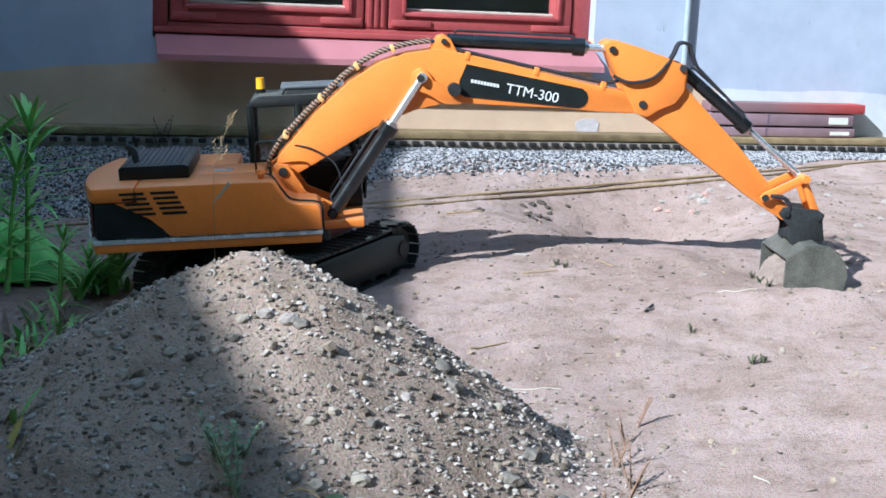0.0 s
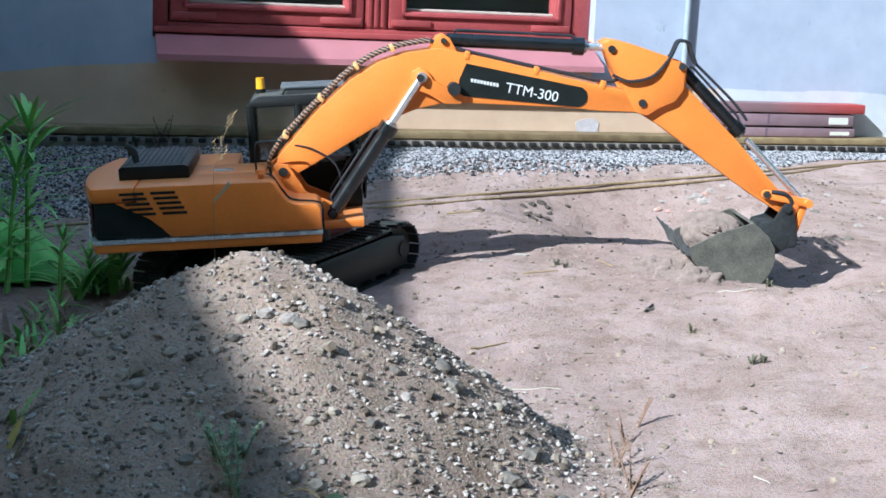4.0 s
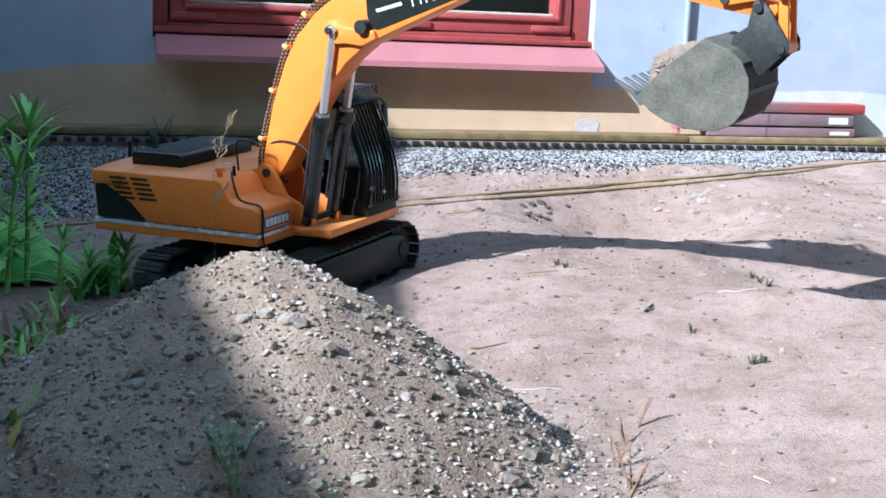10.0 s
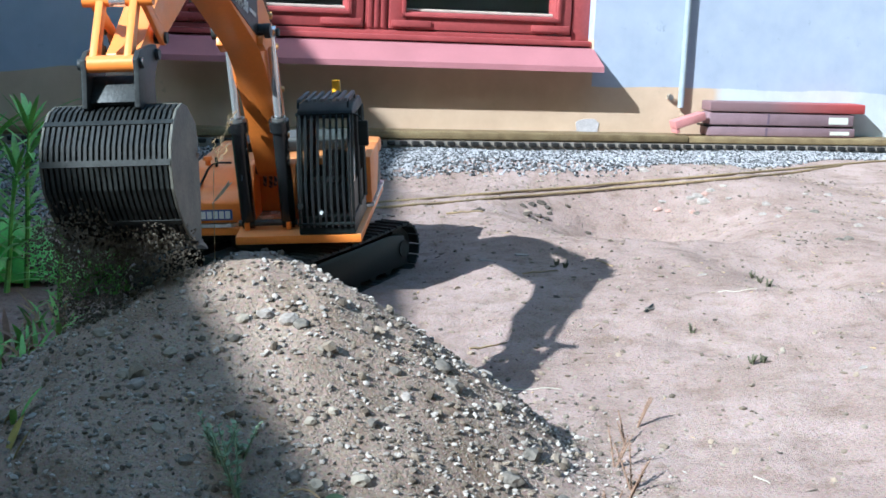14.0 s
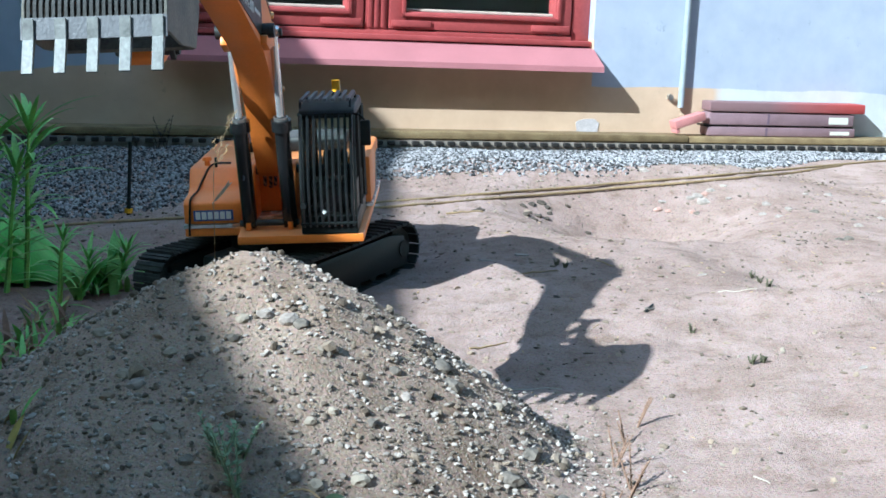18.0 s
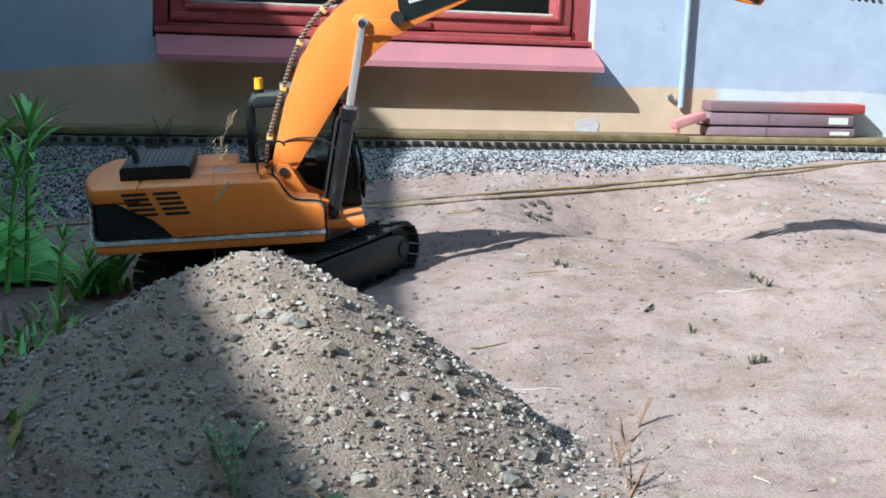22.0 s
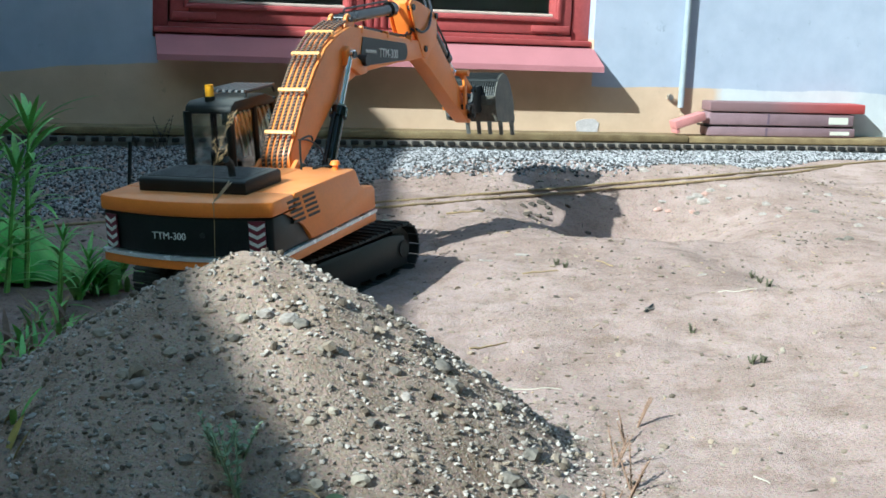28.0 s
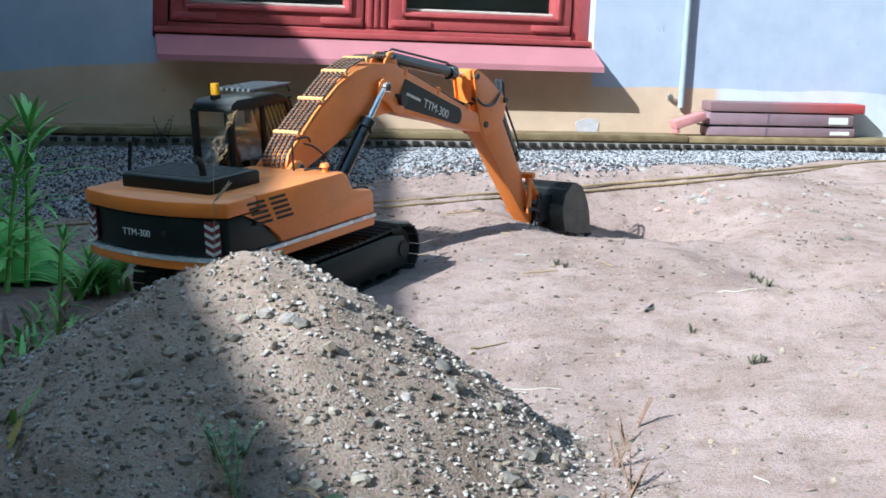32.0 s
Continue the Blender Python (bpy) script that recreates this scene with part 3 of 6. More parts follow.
def build_window():
    thing = tagged(new("window_1"), "red painted wooden two-sash casement window", "window", kind="structure")
    s0, s1, z0, z1 = -0.712, 0.368, 0.250, 1.15
    bm = bmesh.new()
    box(s0, s0 + 0.036, 0.035, 0.115, z0, z1, 0.003, bm)
    box(s1 - 0.048, s1, 0.035, 0.115, z0, z1, 0.003, bm)
    part("frame", bm, WINDOW_RED, thing, smooth=True)
    part("head", box(s0 + 0.036, s1 - 0.048, 0.035, 0.115, z1 - 0.05, z1, 0.003), WINDOW_RED, thing, smooth=True)
    part("bottom_rail", box(s0 + 0.036, s1 - 0.048, 0.030, 0.115, z0, z0 + 0.036, 0.004), WINDOW_RED, thing, smooth=True)
    bm = box(-0.212, -0.156, 0.032, 0.10, z0 + 0.034, z1 - 0.05, 0.003)
    for x in (-0.200, -0.184, -0.168):
        box(x - 0.005, x + 0.005, 0.026, 0.04, z0 + 0.040, z1 - 0.06, 0.002, bm)
    part("mullion", bm, WINDOW_RED, thing, smooth=True)
    for a, b in ((s0 + 0.040, -0.215), (-0.153, s1 - 0.052)):
        lo, hi, w = z0 + 0.038, z1 - 0.054, 0.043
        bm = box(a, a + w, 0.028, 0.085, lo, hi, 0.004)
        box(b - w, b, 0.028, 0.085, lo, hi, 0.004, bm)
        box(a + w, b - w, 0.028, 0.085, lo, lo + w, 0.004, bm)
        box(a + w, b - w, 0.028, 0.085, hi - w, hi, 0.004, bm)
        sash = part("sash", bm, WINDOW_RED, thing, smooth=True)
        # raised fillets round the glass
        bm = box(a + w - 0.012, a + w - 0.003, 0.020, 0.03, lo + w - 0.012, hi - w, 0.002)
        box(b - w + 0.003, b - w + 0.012, 0.020, 0.03, lo + w - 0.012, hi - w, 0.002, bm)
        box(a + w - 0.012, b - w + 0.012, 0.020, 0.03, lo + w - 0.012, lo + w - 0.003, 0.002, bm)
        part("moulding", bm, WINDOW_RED, sash, smooth=True)
        # corner irons
        for c, d in ((a + 0.006, a + 0.105), (b - 0.105, b - 0.006)):
            part("corner_iron", box(c, d, 0.022, 0.03, lo + 0.006, lo + 0.022, 0.002), WINDOW_RED, sash, smooth=True)
        part("pane", box(a + w - 0.004, b - w + 0.004, 0.058, 0.062, lo + w - 0.004, hi - w + 0.004), GLASS, sash).visible_shadow = False
        # pale bead that paints in the reflection along the pane's foot
        part("putty_bead", box(a + w, b - w, 0.045, 0.057, lo + w, lo + w + 0.007, 0.002), PANE_GLINT, sash)
    # the sloping sheet-metal sill
    prof = [(0.034, 0.2615), (0.004, 0.2565), (-0.003, 0.2535), (-0.074, 0.2165), (-0.076, 0.203), (-0.073, 0.203), (-0.070, 0.2135), (-0.003, 0.2485), (-0.001, 0.2520), (0.034, 0.2570)]
    part("sill", slab(prof, -0.706, 0.371, 0.0, axis="x"), SILL_RED, thing, "pinkish red sheet-metal window sill")
    part("sill_ledge", box(s0 + 0.002, s1 - 0.002, 0.006, 0.034, 0.2622, 0.275, 0.003), WINDOW_RED, thing, smooth=True)
    on_wall(thing)


def build_wall_foot():
    """The timber strip and the dimpled sheet along the wall's foot."""
    thing = tagged(new("foundation_strip"), "weathered ochre timber strip along the foot of the wall", "trim", kind="structure")
    g = random.Random(4)
    x = -4.2
    while x < 5.0:
        n = x + g.uniform(1.3, 2.0)
        part("plank", box(x, n - 0.004, -0.075, -0.002, 0.032 + g.uniform(-0.001, 0.001), 0.049 + g.uniform(-0.002, 0.002), 0.003), OCHRE, thing, smooth=True)
        x = n
    on_wall(thing)
    thing = tagged(new("drainage_sheet"), "dark brown dimpled drainage sheet at the foot of the wall", "trim", kind="structure")
    part("sheet", box(-4.2, 5.0, -0.082, -0.077, -0.1, 0.0300), DUSTY_SHEET, thing)
    stud = part("stud", box(-0.0085, 0.0085, -0.007, 0.007, -0.0050, 0.0050, 0.002), MEMBRANE, thing, m=pose(-1.55, -0.0885, 0.0245))
    for i in range(1, 110):
        again(stud, pose(-1.55 + i * 0.0295, -0.0885, 0.0245))
    on_wall(thing)


def build_pipe():
    thing = tagged(new("downpipe"), "grey zinc pipe fixed upright to the wall", "pipe")
    part("tube", tube([(0, 0, z) for z in np.linspace(0.117, 3.15, 30)], 0.0080, n=14), PIPE_LIGHT, thing, smooth=True)
    for z in (0.62, 1.6, 2.6):
        part("bracket", rod((0, 0, z), (0, 0, z + 0.012), 0.0105, n=14), STEEL, thing)
    thing.matrix_basis = pose(0.614, -0.0115, 0)
    on_wall(thing)
    thing = tagged(new("wall_tap_stub"), "small grey bolt head in the plinth", "bolt")
    part("head", rod((0, 0.01, 0), (0, -0.012, 0), 0.008, n=6), STEEL, thing)
    thing.matrix_basis = pose(0.585, 0, 0.142)
    on_wall(thing)
    thing = tagged(new("plaster_patch"), "small grey-white stain of filler on the plinth", "patch", kind="structure")
    part("filler", slab([(0.030 * math.copysign(abs(math.cos(k)) ** 0.5, math.cos(k)) * (1 + 0.06 * math.sin(7 * k)), 0.019 * math.copysign(abs(math.sin(k)) ** 0.5, math.sin(k)) * (1 + 0.08 * math.sin(5 * k + 1))) for k in np.linspace(0, 6.22, 60)], -0.0015, 0.001), FILLER, thing)
    thing.matrix_basis = pose(0.365, 0, 0.062)
    on_wall(thing)


def build_boards():
    """Packs of boards stacked at the wall."""
    def pack(name, s0, s1, y0, y1, z0, z1, mat, label, tag):
        thing = tagged(new(name), label, "board", group="boards stacked at the wall")
        part("board", box(s0, s1, y0, y1, z0, z1, 0.003), mat, thing, smooth=True)
        if tag:
            part("strap", box(s0 + 0.165, s0 + 0.171, y0 - 0.0006, y0 + 0.0006, z0 + 0.001, z1 - 0.001), STRAP, thing, "thin dark strap")
            part("paper_label", box(s1 - 0.075, s1 - 0.018, y0 - 0.0012, y0 + 0.001, z0 + 0.006, z1 - 0.008), LABEL, thing, "cream paper label")
        on_wall(thing)
    pack("board", 0.676, 1.106, -0.050, -0.004, 0.0495, 0.073, BOARD_MAUVE, "mauve wrapped pack of boards with a paper label", True)
    pack("board", 0.678, 1.098, -0.052, -0.006, 0.078, 0.110, BOARD_MAUVE, "mauve wrapped pack of boards with a paper label", True)
    pack("board", 0.676, 1.127, -0.056, -0.004, 0.1125, 0.137, BOARD_FADED, "top board of the stack, red fading to mauve", False)
    thing = tagged(new("board"), "pink board lying slantwise against the stack", "board", group="boards stacked at the wall")
    part("board", box(-0.045, 0.045, -0.016, 0.016, -0.011, 0.011, 0.003), BOARD_PINK, thing, smooth=True)
    part("end_batten", box(-0.045, -0.034, -0.014, 0.014, -0.022, -0.0115, 0.002), BOARD_PINK, thing)
    thing.matrix_basis = pose(0.617, -0.052, 0.088, 0, -16, 6)
    on_wall(thing)
    for a, b in ((0.665, 0.735), (1.03, 1.10)):
        thing = tagged(new("spacer_batten"), "dark batten between the board packs", "batten")
        part("strip", box(a, b, -0.048, -0.01, 0.0732, 0.0778), BLACK, thing)
        on_wall(thing)


def build_unseen_walls():
    """Unseen walls added for light: one throws the long shadow, three block low sky."""
    # stand-in for the unseen shadow caster; its green only tints the bounce
    bm = box(-0.2, 0.0, -3.3, 1.15, -0.3, 1.85)
    tagged(part("wall_west", bm, BOUNCE_GREEN, m=pose(-1.834, 0, 0, 0, 0, 1.75)), "unseen green stand-in wall that throws the long shadow", "wall", kind="structure")
    # behind the camera, east and far west: added to block sky, bounce green
    for name, b, label in (("wall_south", (-8.0, 6.2, -12.2, -12.0, -0.3, 16.0), "unseen green wall added to block the southern sky"), ("wall_east", (6.0, 6.2, -12.0, 2.4, -0.3, 8.0), "unseen green wall added to block the eastern sky"),
                           ("wall_far_west", (-9.2, -9.0, -6.5, 5.0, -0.3, 12.0), "unseen green wall added to block the western sky")):
        tagged(part(name, box(*b), BLOCKER_GREEN), label, "wall", kind="structure")


build_house()
build_window()
build_wall_foot()
build_pipe()
build_boards()
build_unseen_walls()


# ---- loose stones ----
def pebble_shapes(count, seed):
    """A few rough stone shapes: 12 corners, 20 faces each."""
    g = np.random.RandomState(seed)
    bm = bmesh.new()
    bmesh.ops.create_icosphere(bm, subdivisions=1, radius=1.0)
    v = np.array([q.co[:] for q in bm.verts])
    f = np.array([[k.index for k in q.verts] for q in bm.faces])
    bm.free()
    return [v * (1 + g.uniform(-0.34, 0.34, (len(v), 1))) * g.uniform(0.5, 1.25, 3) for _ in range(count)], f


def scatter(name, places, radii, mat, label, seed, sink=0.3, flat=0.75):
    """Stones at places (x, y), lying in the ground, as one mesh."""
    g = np.random.RandomState(seed)
    shapes, faces = pebble_shapes(24, seed + 1)
    small = [np.array([(1, 0, 0), (-1, 0, 0), (0, 1, 0), (0, -1, 0), (0, 0, 1), (0, 0, -1)]) * g.uniform(0.6, 1.25, (6, 1)) for _ in range(24)]
    few = np.array([(0, 2, 4), (2, 1, 4), (1, 3, 4), (3, 0, 4), (2, 0, 5), (1, 2, 5), (3, 1, 5), (0, 3, 5)])
    base = 0
    places = np.asarray(places)
    z = height(places[:, 0], places[:, 1])
    verts, polys = [], []
    for i, ((x, y), r) in enumerate(zip(places, radii)):
        a, b = g.uniform(0, 6.28), g.uniform(-0.5, 0.5)
        s = (small if r < 0.0011 else shapes)[g.randint(24)] * r
        ca, sa, cb, sb = math.cos(a), math.sin(a), math.cos(b), math.sin(b)
        s = np.stack([s[:, 0] * ca - s[:, 1] * sa, s[:, 0] * sa + s[:, 1] * ca, s[:, 2] * flat], 1)
        s = np.stack([s[:, 0], s[:, 1] * cb - s[:, 2] * sb, s[:, 1] * sb + s[:, 2] * cb], 1)
        s[:, 0] += x
        s[:, 1] += y
        s[:, 2] += z[i] + r * flat * (1 - 2 * sink)
        polys += ((few if r < 0.0011 else faces) + base).tolist()
        base += len(s)
        verts.append(s)
    ob = new(name, mesh_of(name, np.concatenate(verts).tolist(), polys, mat))
    return tagged(ob, label, name.replace("_", " "), kind="stuff")


def wall_line(x):
    """The wall's face, y over x."""
    return 1.6012 + (x - 0.1978) * math.tan(radians(15.774))


def gravel_front(x):
    """The front edge of the gravel strip, y over x."""
    return np.interp(x, [-1.2, -0.41, -0.29, -0.18, -0.04, 0.10, 0.26, 0.42, 0.54, 0.74, 1.13, 2.0], [0.10, 0.425, 0.48, 0.61, 0.72, 0.82, 0.82, 0.86, 0.89, 1.08, 1.62, 1.90])


def build_gravel():
    g = np.random.RandomState(11)
    pts, rad = [], []
    while len(pts) < 40000:
        x = g.uniform(-0.85, 1.6)
        lo, hi = gravel_front(x), wall_line(x) - 0.085
        y = g.uniform(lo - 0.03, hi)
        if y < lo and g.uniform() > 0.25:
            continue
        pts.append((x, y))
        rad.append(g.uniform(0.0023, 0.0046))
    scatter("gravel", pts, rad, GRAVEL, "pale grey gravel in a strip along the wall", 12, sink=0.2, flat=0.8)


def varied_stone():
    """Stones that differ one from another: dark, brown, grey, a few pale."""
    m = material("varied_stones", (0.34, 0.275, 0.218), 0.9, dark=0.7, light=1.15, scale=1.5, bump=0.4, fine=6, tint=(0.31, 0.265, 0.215), spec=0.2)
    nt = m.node_tree
    b = nt.nodes["Principled BSDF"]
    info = nt.nodes.new("ShaderNodeObjectInfo")
    ramp = nt.nodes.new("ShaderNodeValToRGB")
    ramp.color_ramp.elements[0].color, ramp.color_ramp.elements[1].color = (0.36, 0.345, 0.335, 1), (1.22, 1.17, 1.12, 1)
    for at, c in ((0.35, (0.6, 0.55, 0.5)), (0.6, (0.95, 0.9, 0.82)), (0.85, (1.0, 0.95, 0.9))):
        e = ramp.color_ramp.elements.new(at)
        e.color = (*c, 1)
    nt.links.new(info.outputs["Random"], ramp.inputs["Fac"])
    mul = nt.nodes.new("ShaderNodeMix")
    mul.data_type, mul.blend_type = "RGBA", "MULTIPLY"
    mul.inputs[0].default_value = 1.0
    src = b.inputs["Base Color"].links[0].from_socket
    nt.links.new(src, mul.inputs[6])
    nt.links.new(ramp.outputs["Color"], mul.inputs[7])
    nt.links.new(mul.outputs[2], b.inputs["Base Color"])
    return m


STONE_VARIED = varied_stone()
# dark enough to paint in cavity shade, besides crumbs and litter
DARK_CLOD = material("damp_clod", (0.085, 0.066, 0.05), 0.95, dark=0.5, light=1.5, scale=70, bump=0.6, fine=300)


def build_stones():
    g = np.random.RandomState(21)
    pts, rad = [], []
    # on the heap: grit all over, more and larger stones towards its foot
    while len(pts) < 34000:
        x, y = g.uniform(-0.30, 0.40), g.uniform(-0.92, -0.42)
        dx, dy = x - MOUND[0], y - MOUND[1]
        dx -= 0.36 * min(dy, 0)
        rho = math.hypot(dx / (0.250 if dx > 0 else 0.31), dy / (0.20 if dy > 0 else 0.33))
        if g.uniform() > (0.35 + 0.75 * rho if rho < 1 else 0.9 * math.exp(-(rho - 1) / 0.13)):
            continue
        pts.append((x, y))
        rad.append(0.0005 + 0.0024 * g.uniform() ** 5.5)
    scatter("heap_grit", pts, rad, GRIT, "mixed grit and crushed stone over the heap", 22, sink=0.25, flat=0.8)
    rubble = tagged(new("rubble"), "loose pebbles and crushed stones over the sandy heap", "rubble")
    shapes, faces = pebble_shapes(14, 77)
    kinds = [mesh_of("pebble", v.tolist(), faces.tolist(), STONE_VARIED) for v in shapes]
    n = 0
    while n < 300:
        x, y = g.uniform(-0.22, 0.42), g.uniform(-0.98, -0.45)
        dx, dy = x - MOUND[0], y - MOUND[1]
        dx -= 0.36 * min(dy, 0)
        rho = math.hypot(dx / (0.250 if dx > 0 else 0.31), dy / (0.20 if dy > 0 else 0.33))
        if rho > 1.05 or g.uniform() > 0.1 + 0.6 * rho + 0.5 * math.exp(-((x - 0.22) / 0.09) ** 2):
            continue
        r = 0.0020 + 0.0036 * g.uniform() ** 2
        ob = new("pebble", kinds[n % len(kinds)])
        ob.parent = rubble
        ob.matrix_basis = pose(x, y, put_on(x, y, -r * 0.30), g.uniform(-30, 30), g.uniform(-30, 30), g.uniform(0, 360)) @ Matrix.Diagonal((r, r * 0.9, r * 0.75, 1))
        n += 1
    pts, rad = [], []
    while len(pts) < 4200:
        x, y = g.uniform(-0.5, 1.6), g.uniform(-0.75, 1.4)
        if y > gravel_front(x) or math.hypot(x, y) < 0.16:
            continue
        edge = 0.5 * math.exp(-((x - 0.32) / 0.10) ** 2 - ((y + 0.55) / 0.22) ** 2) + 0.7 * math.exp(-((y - gravel_front(x)) / 0.12) ** 2)
        if g.uniform() > 0.35 + edge:
            continue
        pts.append((x, y))
        rad.append(0.0009 + 0.0024 * g.uniform() ** 3 + 0.0022 * edge * g.uniform())
    scatter("ground_stones", pts, rad, STONE, "small stones strewn over the sandy soil", 24, sink=0.3, flat=0.7)
    pts, rad = [], []
    while len(pts) < 5200:
        x, y = g.uniform(-0.4, 1.5), g.uniform(-0.8, 1.2)
        if y > gravel_front(x) or math.hypot(x, y) < 0.17:
            continue
        pts.append((x, y))
        rad.append(0.0010 + 0.0036 * g.uniform() ** 3.5)
    bits = [(x, y) for x, y in zip(g.uniform(-0.3, 1.5, 700), g.uniform(-0.8, 1.1, 700)) if y < gravel_front(x) and math.hypot(x, y) > 0.17]
    scatter("soil_crumbs", bits, [0.0010 + 0.0030 * g.uniform() ** 2.5 for _ in bits], DARK_CLOD, "dark crumbs of damp soil and litter on the sand", 27, sink=0.3, flat=0.4)
    scatter("sand_clods", pts, rad, CLOD, "crumbly lumps of sandy soil", 26, sink=0.4, flat=0.55)


def build_litter():
    """Short bits of dry grass, root and bark strewn over the sand."""
    g = np.random.RandomState(61)
    for name, mat, count, label in (("grass_litter", DRY, 420, "short bits of dry grass strewn over the sand"), ("bark_litter", DARK_CLOD, 380, "dark bits of bark and root strewn over the sand")):
        verts, faces = [], []
        while len(verts) < count * 8:
            x, y = g.uniform(-0.3, 1.5), g.uniform(-0.85, 1.1)
            if y > gravel_front(x) + 0.05 or math.hypot(x, y) < 0.17:
                continue
            # they gather in drifts
            if g.uniform() > 0.25 + 0.75 * (0.5 + 0.5 * math.sin(7 * x + 3 * math.sin(5 * y)) * math.cos(6 * y - 2 * x)):
                continue
            a, half, r, dip = g.uniform(0, 3.14), 0.0015 + 0.0045 * g.uniform() ** 2, g.uniform(0.0003, 0.0008), g.uniform(-0.0012, 0.0012)
            ca, sa = math.cos(a), math.sin(a)
            k = len(verts)
            for s, w in ((-1, 1.0), (1, 0.5)):
                cx, cy = x + s * half * ca, y + s * half * sa
                z = put_on(cx, cy) + r * 0.6 + s * dip
                verts += [(cx - sa * r * w, cy + ca * r * w, z - r * w), (cx + sa * r * w, cy - ca * r * w, z - r * w), (cx + sa * r * w, cy - ca * r * w, z + r * w), (cx - sa * r * w, cy + ca * r * w, z + r * w)]
            faces += [(k, k + 1, k + 2, k + 3), (k + 7, k + 6, k + 5, k + 4)] + [(k + i, k + 4 + i, k + 4 + (i + 1) % 4, k + (i + 1) % 4) for i in range(4)]
        tagged(new(name, mesh_of(name, verts, faces, mat)), label, "litter", kind="stuff")


def stone(x, y, r, mat, label, seed, squash=0.75):
    """One larger stone, chipped and uneven."""
    g = random.Random(seed)
    bm = bmesh.new()
    bmesh.ops.create_icosphere(bm, subdivisions=2, radius=r)
    for v in bm.verts:
        n = v.co.normalized()
        k = 1 + 0.34 * noise.noise(n * 1.7 + Vector((seed * 1.7, 0, 0))) + 0.22 * noise.noise(n * 4.1 + Vector((0, seed * 2.3, 0)))
        v.co = Vector((n.x * r * k * g.uniform(0.97, 1.03) * 1.15, n.y * r * k, n.z * r * k * squash))
    ob = part("stone", bm, mat, m=pose(x, y, put_on(x, y, r * 0.12), g.uniform(-15, 15), g.uniform(-15, 15), g.uniform(0, 360)))
    return tagged(ob, label, "stone", group="larger stones on the heap")


PALE_STONE = material("pale_stone", (0.40, 0.34, 0.295), 0.85, dark=0.6, light=1.2, scale=70, bump=0.5, fine=300)
DARK_STONE = material("dark_stone", (0.155, 0.13, 0.105), 0.8, dark=0.6, light=1.7, scale=70, bump=0.5, fine=300)
TERRA = material("brick_red_chip", (0.46, 0.29, 0.235), 0.85, dark=0.7, light=1.3, scale=80, bump=0.3)


